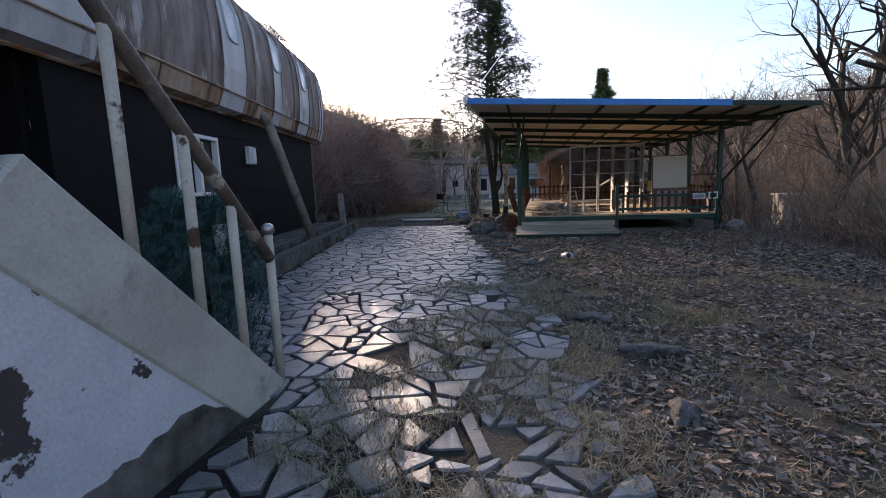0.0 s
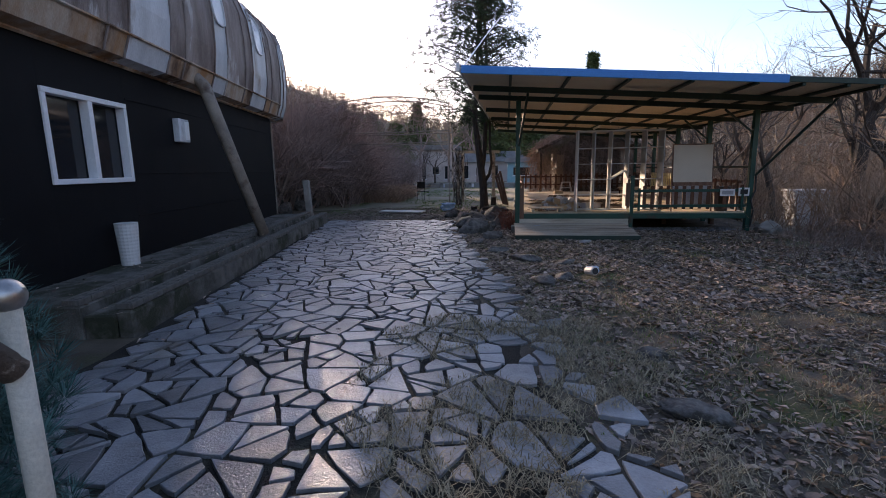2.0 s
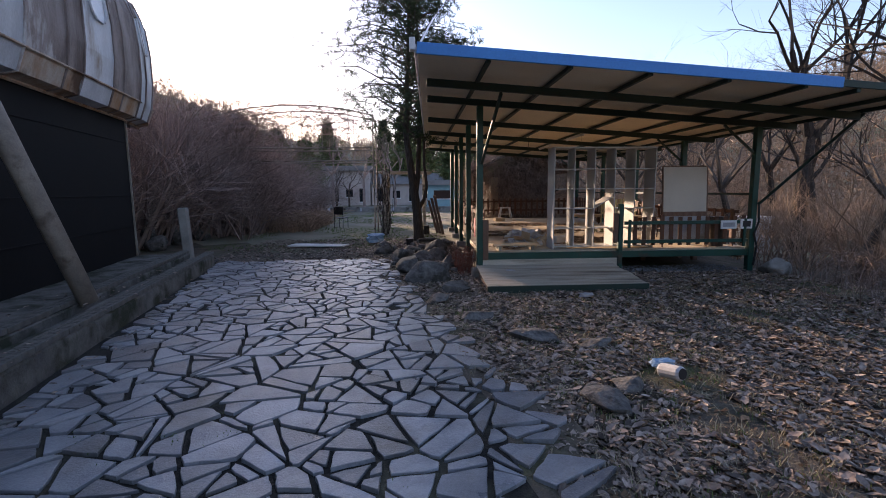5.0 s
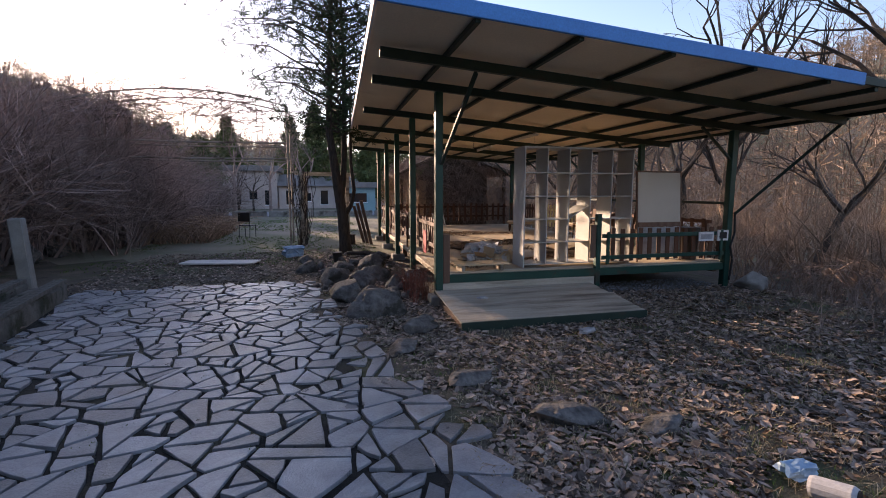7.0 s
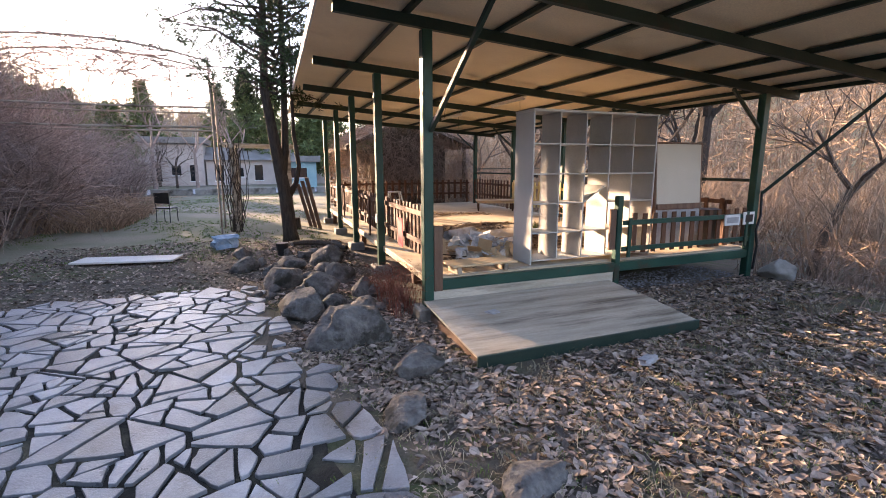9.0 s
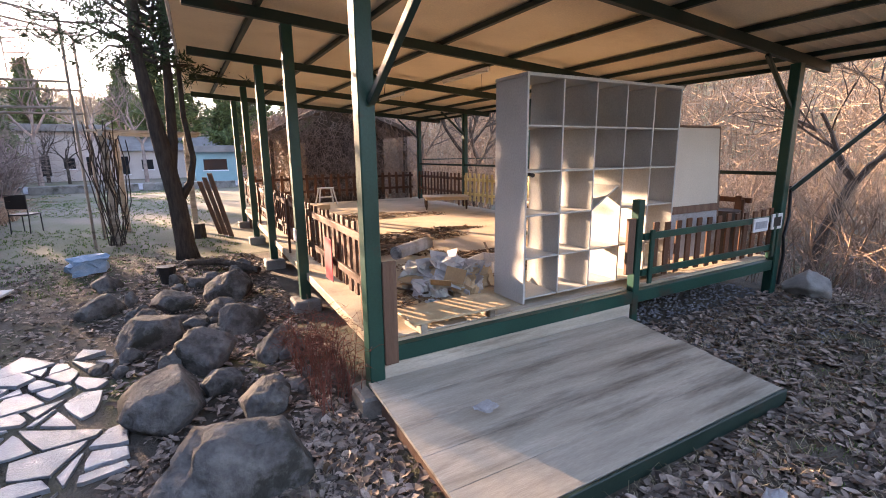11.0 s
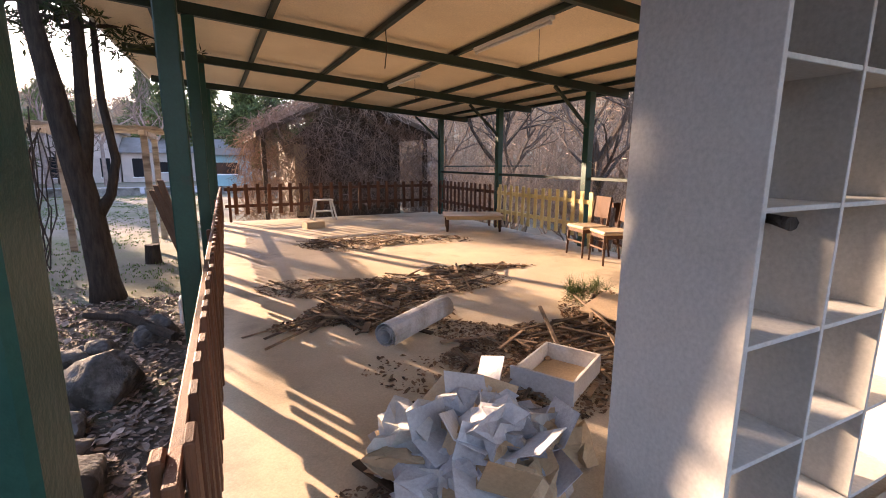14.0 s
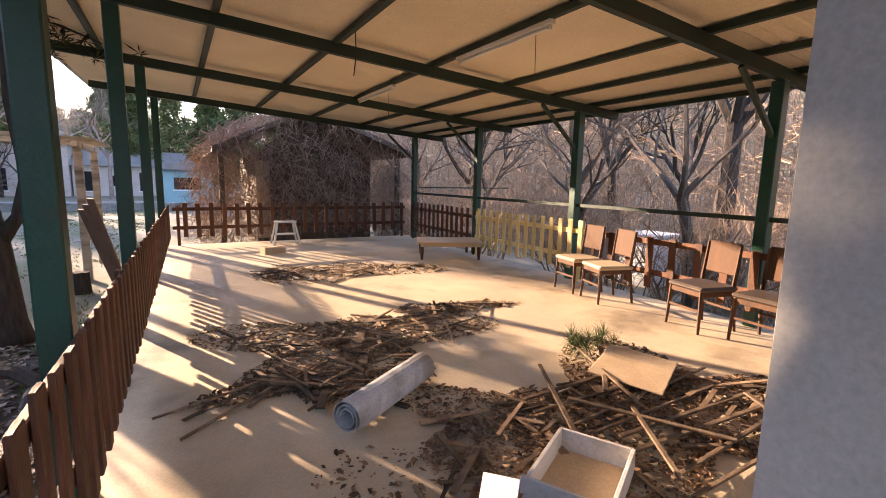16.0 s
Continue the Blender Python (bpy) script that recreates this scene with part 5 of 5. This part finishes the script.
part("seat", Shape().box(-0.24, -0.24, 0.44, 0.24, 0.24, 0.48), M_BLACKP, yc)
part("backrest", Shape().box(-0.24, 0.22, 0.6, 0.24, 0.26, 0.98), M_BLACKP, yc)
for x in (-0.22, 0.22):
    part("leg", Shape().tube([(x, -0.22, -0.02), (x, -0.22, 0.44)], 0.014, 6), M_BLACKP, yc)
    part("leg", Shape().tube([(x, 0.26, -0.02), (x, 0.22, 0.44), (x, 0.25, 0.97)], 0.014, 6), M_BLACKP, yc)
solid("pale_board", Shape().box(-0.9, -0.28, 0, 0.9, 0.28, 0.04), M_ASHSLAB, "long pale board lying on the ground", "board", pose(-3.75, 19.65, 0.0, 0, 0, -12))
bag = crumple("plastic_bag", 0.5, 0.3, 0.24, M_PLASTB, "pale blue plastic bag lying among leaves", pose(-2.05, 20.6, -0.02, 0, 0, 30), 0.35)
solid("stump", Shape().tube([(0, 0, -0.05), (0, 0, 0.3)], [0.14, 0.12], 10), M_BARK, "short dark stump on the grass", "stump", pose(-0.3, 23.6, 0))
pot = solid("flower_pot", Shape().tube([(0, 0, -0.02), (0, 0, 0.22), (0, 0, 0.24)], [0.09, 0.13, 0.13], 12), M_BLACKP, "black plastic flower pot on the ground", "pot", pose(-0.9, 19.2, 0))

arb = thing("arbor", "weathered timber arbor overgrown with bare vines", "arbor")
for x, y in ((-1.9, 23.3), (-0.35, 24.7), (-1.9, 25.6), (-0.35, 26.6)):
    part("post", Shape().box(x - 0.06, y - 0.06, -0.1, x + 0.06, y + 0.06, 2.3), M_GREYWOOD, arb)
for y0, x in ((23.0, -1.9), (24.4, -0.35)):
    part("beam", Shape().box(x - 0.05, y0, 2.301, x + 0.05, y0 + 2.6, 2.4), M_GREYWOOD, arb)
for i in range(6):
    part("slat", Shape().bar((-2.2, 23.3 + 0.45 * i, 2.43), (-0.05, 24.2 + 0.45 * i, 2.43), 0.05, 0.05), M_GREYWOOD, arb)
s = Shape()
g = random.Random(5)
for i in range(26):
    x, y = -1.9 + g.gauss(0, 0.1), 23.3 + g.gauss(0, 0.1)
    pts = [Vector((x, y, 0))]
    for k in range(5):
        pts.append(pts[-1] + Vector((g.gauss(0, 0.08), g.gauss(0, 0.08), g.uniform(0.35, 0.6))))
    s.tube(pts, 0.012, 3, False)
part("vines", s, M_BARK, arb, "bare twisting vines")
for i in range(3):
    solid("leaning_board", Shape().bar((0.35 - 0.1 * i, 23.2 + 0.3 * i, -0.02), (0.0 - 0.1 * i, 22.9 + 0.3 * i, 1.5 - 0.1 * i), 0.14, 0.025), M_BOARDBROWN, "dark board leaning beside the deck", "board", group="leaning boards")


# hut behind the deck
hut = thing("hut", "dark wooden hut overgrown with dry vines", "hut")
part("wall", Shape().box(3.0, 28.0, -0.3, 6.3, 31.5, 2.5, 0.02), M_HUT, hut)
part("mud_panel", Shape().box(2.99, 27.95, 0.2, 3.35, 27.998, 2.3), M_MUD, hut, "pale mud plaster corner")
roof = Shape()
for sx, xe, ze in ((-1, 1.9, 2.45), (1, 7.3, 2.55)):
    roof.add([(xe, 27.1, ze), (4.3, 27.1, 3.6), (4.3, 32, 3.6), (xe, 32, ze), (xe, 27.1, ze + 0.14), (4.3, 27.1, 3.74), (4.3, 32, 3.74), (xe, 32, ze + 0.14)], [(0, 1, 2, 3), (7, 6, 5, 4), (0, 4, 5, 1), (3, 2, 6, 7), (0, 3, 7, 4)])
part("roof", roof, M_HUT, hut)
gable = Shape().add([(3.0, 28.02, 2.5), (6.3, 28.02, 2.5), (4.3, 28.02, 3.55)], [(0, 1, 2)])
part("gable", gable, M_HUT, hut)
for x in (2.1, 6.9):
    part("post", Shape().box(x - 0.06, 27.3, -0.3, x + 0.06, 27.42, 2.55), M_HUT, hut)
g = random.Random(8)


def vine_mat(n, pick, material, label, r=0.009, length=0.9):
    s = Shape()
    for i in range(n):
        p = Vector(pick())
        pts = [p]
        for k in range(4):
            pts.append(pts[-1] + Vector((g.gauss(0, 0.16), g.gauss(0, 0.1), g.gauss(-0.12, 0.14))) * length)
        s.tube(pts, [r, r, r * 0.8, r * 0.6, r * 0.3], 3, False)
    part("vines", s, material, hut, label)


def roof_pick():
    x = g.uniform(1.9, 7.2)
    z = 3.75 - abs(x - 4.3) * (0.48 if x < 4.3 else 0.37)
    return (x, g.uniform(26.9, 30), z + g.uniform(-0.05, 0.4))


vine_mat(1500, roof_pick, M_TWIG, "bare vines over the roof")
# side vines take the lighter, warmer brown as painted-in sun; front vines stay duller
vine_mat(900, lambda: (g.uniform(1.5, 3.1), g.uniform(27.2, 29), g.uniform(0.3, 2.7)), M_TWIGW, "dry vines on the side, sunlight put in as a warmer brown")
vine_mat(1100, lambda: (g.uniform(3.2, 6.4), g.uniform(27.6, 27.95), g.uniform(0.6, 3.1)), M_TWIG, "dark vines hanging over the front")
vine_mat(500, lambda: (g.uniform(6.4, 7.2), g.uniform(27.1, 28), g.uniform(0.2, 2.5)), M_TWIG, "vines at the corner")

tank = thing("water_tank", "white box tank among the trees", "tank", pose(12.3, 22.5, ground_z(12.3, 22.5)))
part("body", Shape().box(-0.6, -0.5, 0, 0.6, 0.5, 1.35, 0.05), M_PLASTW, tank)
part("lid", Shape().box(-0.65, -0.55, 1.351, 0.65, 0.55, 1.43), M_PLASTW, tank)


# ---- rocks ----
def boulder(x, y, w, d, h, seed, label="rough grey boulder half sunk in leaves", rot=0, material=M_ROCK):
    bm = bmesh.new()
    bmesh.ops.create_icosphere(bm, subdivisions=4, radius=1)
    o = Vector((seed * 3.1, seed * 1.7, seed))
    g = random.Random(seed)
    cuts = [(Vector((g.gauss(0, 1), g.gauss(0, 1), g.gauss(0.3, 0.8))).normalized(), g.uniform(0.55, 0.85)) for k in range(11)]
    for v in bm.verts:
        q = v.co.copy()
        k = 1 + 0.4 * noise.noise(q * 1.1 + o) + 0.2 * noise.noise(q * 2.7 + o) - 0.14 * abs(noise.noise(q * 4.3 + o)) + 0.07 * noise.noise(q * 9 + o)
        q = q * k
        for n, dist in cuts:
            over = q.dot(n) - dist
            if over > 0:
                q -= n * over * 0.85
        q *= 1 + 0.035 * noise.noise(q * 7 + o) + 0.02 * noise.noise(q * 16 + o)
        v.co = Vector((q.x * w / 2, q.y * d / 2, q.z * h * 0.62 + h * 0.25))
    me = bpy.data.meshes.new("boulder")
    bm.to_mesh(me)
    bm.free()
    me.materials.append(material)
    me.polygons.foreach_set("use_smooth", [True] * len(me.polygons))
    ob = new("boulder", me)
    ob.matrix_basis = pose(x, y, -0.03, 0, 0, rot)
    return tagged(ob, label, "rock", "boulders along the path")


ROCKS = ((-0.42, 13.85, 0.85, 0.75, 0.5), (-0.02, 12.95, 0.75, 0.5, 0.2), (-0.85, 15.0, 0.8, 0.7, 0.42), (-0.55, 15.75, 0.6, 0.6, 0.4), (-1.0, 16.6, 0.8, 0.6, 0.42), (-0.15, 16.6, 0.7, 0.6, 0.38), (-0.1, 18.0, 0.8, 0.7, 0.45),
         (-0.8, 17.8, 0.7, 0.5, 0.3), (-1.6, 18.0, 0.6, 0.5, 0.3), (-0.2, 14.7, 0.5, 0.4, 0.25), (-1.7, 19.3, 0.5, 0.4, 0.25), (0.05, 15.6, 0.4, 0.35, 0.3), (0.15, 19.2, 0.5, 0.5, 0.3), (-0.35, 12.2, 0.6, 0.4, 0.14))
for i, (x, y, w, d, h) in enumerate(ROCKS):
    boulder(x, y, w, d, h, i + 1, rot=i * 47)
for i, (x, y, w, d, h) in enumerate(((1.52, 5.0, 0.5, 0.28, 0.14), (1.9, 4.0, 0.6, 0.3, 0.14), (1.55, 6.0, 0.4, 0.3, 0.1), (1.85, 2.9, 0.5, 0.25, 0.09), (0.85, 8.6, 0.6, 0.35, 0.12), (1.15, 8.9, 0.35, 0.3, 0.12), (0.65, 10.3, 0.7, 0.4, 0.12), (0.1, 11.2, 0.6, 0.35, 0.12), (1.3, 10.0, 0.4, 0.3, 0.1))):
    boulder(x, y, w, d, h, 30 + i, "flat grey stone lying in dry leaves", rot=-25 + i * 31)
boulder(6.6, 14.0, 0.7, 0.6, 0.4, 51, "pale rough rock at the deck corner", material=M_CONC)
for i in range(12):
    boulder(-8.6 - 0.5 * (i % 3), 18 + 0.5 * i, 0.8, 0.7, 0.5 + 0.5 * ((i * 7) % 3), 60 + i, "dark rock of the rough bank", rot=i * 33)

for i in range(34):
    w = U(0.14, 0.42)
    boulder(U(-1.5, 0.3), U(14.4, 20.5), w, w * U(0.6, 1), w * U(0.4, 0.75), 90 + i, "small rough grey rock among dry leaves", rot=i * 41)
solid("log", Shape().tube([(-0.6, 20.0, 0.1), (-0.15, 19.5, 0.16), (0.35, 18.7, 0.13)], [0.055, 0.06, 0.045], 8), M_BARK, "dark bare log lying among the rocks", "log")
can = thing("paint_can", "crushed dirty white tub lying open", "can", pose(1.52, 9.05, 0.06, 80, 0, 20))
part("body", Shape().tube([(0, 0, 0), (0, 0, 0.02), (0, 0, 0.2), (0, 0, 0.22)], [0.06, 0.065, 0.065, 0.052], 14), M_DRAWER, can)
# black disc on the closed end paints the shaded hollow of the tub
part("inside", Shape().tube([(0, 0, 0.221), (0, 0, 0.224)], [0.05, 0.048], 14), M_BLACKP, can)
crumple("plastic_pack", 0.17, 0.1, 0.07, M_PLASTB, "torn blue and white plastic pack", pose(1.62, 9.2, 0.02, 10, 0, -15), 0.3)
crumple("paper_scrap", 0.2, 0.1, 0.05, M_PAPER, "crumpled white paper scrap", pose(2.0, 12.2, 0.0, 0, 0, 20), 0.3)
crumple("paper_scrap", 0.12, 0.1, 0.02, M_PAPER, "crumpled white paper scrap", pose(1.05, 13.5, 0.2, 0, 0, 20), 0.3)
solid("overhead_cable", Shape().tube([(-0.6, 11.75, roof_z(-0.6) + 0.1), (-0.3, 16, 5.4), (0.3, 24, 8.6), (1.2, 36, 13.0)], 0.016, 5), M_PANEL, "pale cable rising from the roof corner", "cable")


# ---- paving ----
def path_left(y):
    if y < 2.9:
        return -1.1
    if y < 5.6:
        return -3.25
    return -3.3 - 0.205 * (y - 5.6) + 0.02


def path_right(y):
    return lerp_table(((-3, 1.5), (3, 1.35), (5.4, 1.05), (8, 0.4), (10, 0.0), (12, -0.45), (14, -1.0), (17, -1.4)), y) + 0.12 * math.sin(y * 3.1)


def clip(poly, p, q):
    """Keep the part of poly nearer to p than to q."""
    mx, my, nx, ny = (p[0] + q[0]) / 2, (p[1] + q[1]) / 2, q[0] - p[0], q[1] - p[1]
    out = []
    for a, b in zip(poly, poly[1:] + poly[:1]):
        da, db = (a[0] - mx) * nx + (a[1] - my) * ny, (b[0] - mx) * nx + (b[1] - my) * ny
        if da <= 0:
            out.append(a)
        if da * db < 0:
            t = da / (da - db)
            out.append((a[0] + (b[0] - a[0]) * t, a[1] + (b[1] - a[1]) * t))
    return out


def shrink(poly, gap):
    out = list(poly)
    n = len(poly)
    cx, cy = sum(p[0] for p in poly) / n, sum(p[1] for p in poly) / n
    for a, b in zip(poly, poly[1:] + poly[:1]):
        ex, ey = b[0] - a[0], b[1] - a[1]
        l = math.hypot(ex, ey)
        if l < 1e-6:
            continue
        nx, ny = ey / l, -ex / l
        if (cx - a[0]) * nx + (cy - a[1]) * ny > 0:
            nx, ny = -nx, -ny
        px, py = a[0] - nx * gap, a[1] - ny * gap
        out = clip(out, (px - nx, py - ny), (px + nx, py + ny))
        if len(out) < 3:
            return []
    return out


bed = Shape()
for k in range(39):
    y = -2.6 + 0.5 * k
    bed.v += [(path_left(y) - 0.05, y, -0.014), (max(path_right(y) - 0.45, path_left(y)) - (0.5 if y < 4 else 0), y, -0.014)]
    if k:
        bed.f.append((2 * k - 2, 2 * k - 1, 2 * k + 1, 2 * k))
pavement = solid("pavement", bed, M_JOINT, "flagstone path of irregular grey slabs with dark earth joints", "path", kind="structure")
verge = Shape()
for k in range(77):
    y = -2.6 + 0.25 * k
    wob = 0.06 * math.sin(y * 5)
    verge.v += [(path_right(y) - (0.97 if y < 4 else 0.47) + wob, y, -0.019), (path_right(y) + 0.12 + wob, y, -0.03)]
    if k:
        verge.f.append((2 * k - 2, 2 * k - 1, 2 * k + 1, 2 * k))
solid("path_verge", verge, M_SOIL, "worn brown soil along the edge of the path", "soil", kind="structure")
g = random.Random(42)
sites = []
for trial in range(9000):
    x, y = g.uniform(-6.6, 2.4), g.uniform(-3.2, 17.4)
    rad = g.choice((0.2, 0.26, 0.34))
    if all(((x - a) / 1.2) ** 2 + ((y - b) / 0.85) ** 2 > ((rad + c) * 0.86) ** 2 for a, b, c in sites):
        sites.append((x, y, rad))


def area_of(poly):
    return abs(sum(a[0] * b[1] - b[0] * a[1] for a, b in zip(poly, poly[1:] + poly[:1]))) / 2


def crack(poly):
    """Break a slab by straight cracks across its length until the pieces are small enough."""
    if len(poly) < 3:
        return []
    if area_of(poly) < g.choice((0.03, 0.05, 0.07, 0.095, 0.12, 0.16)):
        return [poly]
    n = len(poly)
    cx, cy = sum(p[0] for p in poly) / n, sum(p[1] for p in poly) / n
    far = max(poly, key=lambda p: (p[0] - cx) ** 2 + (p[1] - cy) ** 2)
    a = math.atan2(far[1] - cy, far[0] - cx) + g.uniform(-0.32, 0.32)
    l = math.hypot(far[0] - cx, far[1] - cy) * g.uniform(-0.25, 0.25)
    mx, my, ux, uy = cx + math.cos(a) * l, cy + math.sin(a) * l, math.cos(a) * 0.1, math.sin(a) * 0.1
    p, q = (mx - ux, my - uy), (mx + ux, my + uy)
    return crack(clip(poly, p, q)) + crack(clip(poly, q, p))


def rough_edge(poly):
    out = []
    for a, b in zip(poly, poly[1:] + poly[:1]):
        l = math.hypot(b[0] - a[0], b[1] - a[1])
        if l < 0.025:
            out.append(a)
            continue
        cut = 0.018 / l
        out.append((a[0] + (b[0] - a[0]) * cut * g.random(), a[1] + (b[1] - a[1]) * cut * g.random()))
        if l > 0.14:
            for t in (0.33, 0.67):
                t += g.uniform(-0.08, 0.08)
                k = g.uniform(-0.009, 0.006)
                out.append((a[0] + (b[0] - a[0]) * t - (b[1] - a[1]) / l * k, a[1] + (b[1] - a[1]) * t + (b[0] - a[0]) / l * k))
    return out


stones, rest = [], Shape()
for x, y, rad in sites:
    poly = [(x - 1.3, y - 1.3), (x + 1.3, y - 1.3), (x + 1.3, y + 1.3), (x - 1.3, y + 1.3)]
    for a, b, c in sites:
        if 0 < abs(x - a) + abs(y - b) < 2.4 and len(poly) > 2:
            poly = clip(poly, (x, y), (a, b))
    for piece in crack(poly):
        n = len(piece)
        p = px, py = sum(a for a, b in piece) / n, sum(b for a, b in piece) / n
        edge = path_right(py) - px
        if py < -2.5 or py > 16.6 or px < path_left(py) + 0.08 or edge < 0.05:
            continue
        ragged = edge < 0.6 or py < 4.6 and px > -0.5
        if ragged and g.random() < 0.16:
            continue
        lim = path_left(py) + 0.03
        piece = shrink([(max(a, lim), b) for a, b in piece], g.uniform(0.6, 1.4) * (0.022 if ragged else 0.017))
        if len(piece) < 3 or area_of(piece) < 0.006:
            continue
        stones.append((p, rough_edge(piece), g.uniform(-0.006, 0.008) - (0.005 if ragged else 0)))
parted = 0
for p, poly, dz in stones:
    if 2.2 < p[1] < 10.5 and parted < 300:
        parted += 1
        loc = [(a - p[0], b - p[1]) for a, b in poly]
        part("flagstone", Shape().prism(loc, -0.06, 0.01, 0.004), M_STONE, pavement, m=pose(p[0], p[1], dz, g.uniform(-0.8, 0.8), g.uniform(-0.8, 0.8), 0))
    else:
        rest.prism(poly, -0.06 + dz, 0.01 + dz, 0.004)
tagged(part("flagstones", rest, M_STONE2, pavement, "flagstones of the farther path"), kind="stuff")


# ---- leaves, grass, gravel ----
def scatter(name, n, area, size, material, label, seed, keep=lambda x, y: True, z=lambda x, y: ground_z(x, y)):
    g = random.Random(seed)
    s = Shape()
    x0, x1, y0, y1 = area
    for i in range(n):
        x, y = g.uniform(x0, x1), g.uniform(y0, y1)
        if keep(x, y):
            add_leaf(s, x, y, z(x, y) + g.uniform(0.0, 0.02), size[0] + (size[1] - size[0]) * g.random() ** 2, g)
    solid(name, s, material, label, "litter", kind="stuff")


def off_path(x, y):
    return (x > path_right(y) - 0.15 or x > path_right(y) - 0.5 and noise.noise(Vector((x * 2, y * 2, 1))) > 0.15) and not (0.5 < x < 6.3 and y > 14.3) and not (0.45 < x < 3.35 and y > 12.7) and noise.noise(Vector((x * 0.55, y * 0.55, 4))) > -0.48


def drift(x, y):
    return noise.noise(Vector((x * 0.9, y * 0.9, 11))) + 0.5 * noise.noise(Vector((x * 2.6, y * 2.6, 5)))


scatter("fallen_leaves", 75000, (-1.2, 9, 7.5, 14.4), (0.012, 0.062), M_LEAF, "dry fallen leaves in thick drifts before the deck", 91, lambda x, y: off_path(x, y) and drift(x, y) > -0.45)
scatter("fallen_leaves", 60000, (0, 9, -1, 8.2), (0.01, 0.05), M_LEAF, "dry fallen leaves lying thinly in the grass", 95, lambda x, y: off_path(x, y) and drift(x, y) > -0.2)
scatter("fallen_leaves", 16000, (0, 9, -1, 14.4), (0.012, 0.045), M_LEAFD, "dark wet leaves among the dry ones", 96, off_path)
scatter("fallen_leaves", 9000, (-1.6, 0.55, 11.5, 21), (0.02, 0.06), M_LEAF, "dry fallen leaves between the boulders", 92, lambda x, y: x > path_right(min(y, 17)))
scatter("fallen_leaves", 7000, (-6, -1, 16.3, 22), (0.02, 0.05), M_LEAF, "dry fallen leaves at the path end", 93)
scatter("fallen_leaves", 1600, (-5.6, -1.2, 3.2, 16.2), (0.015, 0.04), M_LEAF, "a few dry leaves on the ledge and path edge", 94, lambda x, y: x < path_left(y) + 0.35 and y > 5.6, lambda x, y: 0.02 if x > path_left(y) else 0.3)


def tufts(name, n, area, h, material, label, seed, keep, lie=0.5, w=0.003, lift=0.005):
    g = random.Random(seed)
    s = Shape()
    x0, x1, y0, y1 = area
    for i in range(n):
        x, y = g.uniform(x0, x1), g.uniform(y0, y1)
        if not keep(x, y):
            continue
        z = ground_z(x, y) + lift
        for k in range(5):
            a, l = g.uniform(0, 6.283), g.uniform(0.4, 1) * h
            b = g.uniform(0.2, 1) * lie * l
            u = Vector((-math.sin(a), math.cos(a), 0)) * w
            p = Vector((x + g.gauss(0, 0.03), y + g.gauss(0, 0.03), z))
            q = p + Vector((math.cos(a) * b * 0.5, math.sin(a) * b * 0.5, l * 0.6))
            e = p + Vector((math.cos(a) * b * 1.5, math.sin(a) * b * 1.5, l * (0.75 if lie < 1 else 0.2)))
            s.add([p - u, p + u, q + u * 0.7, q - u * 0.7, e], [(0, 1, 2, 3), (3, 2, 4)])
    solid(name, s, material, label, "grass", kind="stuff")


def patchy(x, y):
    return x > path_right(y) - 0.1 and not (0.5 < x < 6.3 and y > 14.3) and not (0.45 < x < 3.35 and y > 12.7) and noise.noise(Vector((x * 0.4, y * 0.4, 9))) > -0.05


tufts("dry_grass", 9500, (-1, 9, -1, 14), 0.1, M_STRAW, "thin straw-coloured dry grass", 101, lambda x, y: x > path_right(y) - 0.25 and not (0.45 < x < 3.35 and y > 12.7), 1.6)
tufts("dry_grass", 6500, (-0.9, 1.6, -1, 7), 0.09, M_STRAW, "dry grass lying over the path edge", 102, lambda x, y: x > -0.9 + 0.5 * math.sin(y * 2) and noise.noise(Vector((x * 1.5, y * 1.5, 2))) > -0.1, 2.0, 0.003, 0.045)
tufts("green_grass", 8000, (-1, 9, 2, 14), 0.05, M_GRASS, "short patchy green grass", 103, patchy, 0.6)
tufts("green_grass", 5000, (-7, 0.4, 19, 44), 0.06, M_GRASS, "short green grass of the yard", 104, lambda x, y: noise.noise(Vector((x * 0.3, y * 0.3, 1))) > -0.15, 0.6, 0.007)
tufts("path_moss", 1500, (-4, 1, 2, 14), 0.025, M_GRASS, "tiny green weeds in the paving joints", 105, lambda x, y: path_left(y) < x < path_right(y) and noise.noise(Vector((x * 0.9, y * 0.9, 7))) > 0.25, 0.8, 0.003, 0.045)
s = Shape()
g = random.Random(12)
for i in range(2600):
    x, y, r = g.uniform(3.4, 6.2), g.uniform(13.1, 15.2), g.uniform(0.012, 0.03)
    z = ground_z(x, y) + r * 0.3
    s.add([(x - r, y, z), (x, y - r * 0.8, z), (x + r, y, z), (x, y + r, z), (x, y, z + r * 0.7)], [(0, 1, 4), (1, 2, 4), (2, 3, 4), (3, 0, 4)])
solid("gravel", s, M_GRAVEL, "dark gravel under the deck front", "gravel", kind="stuff")
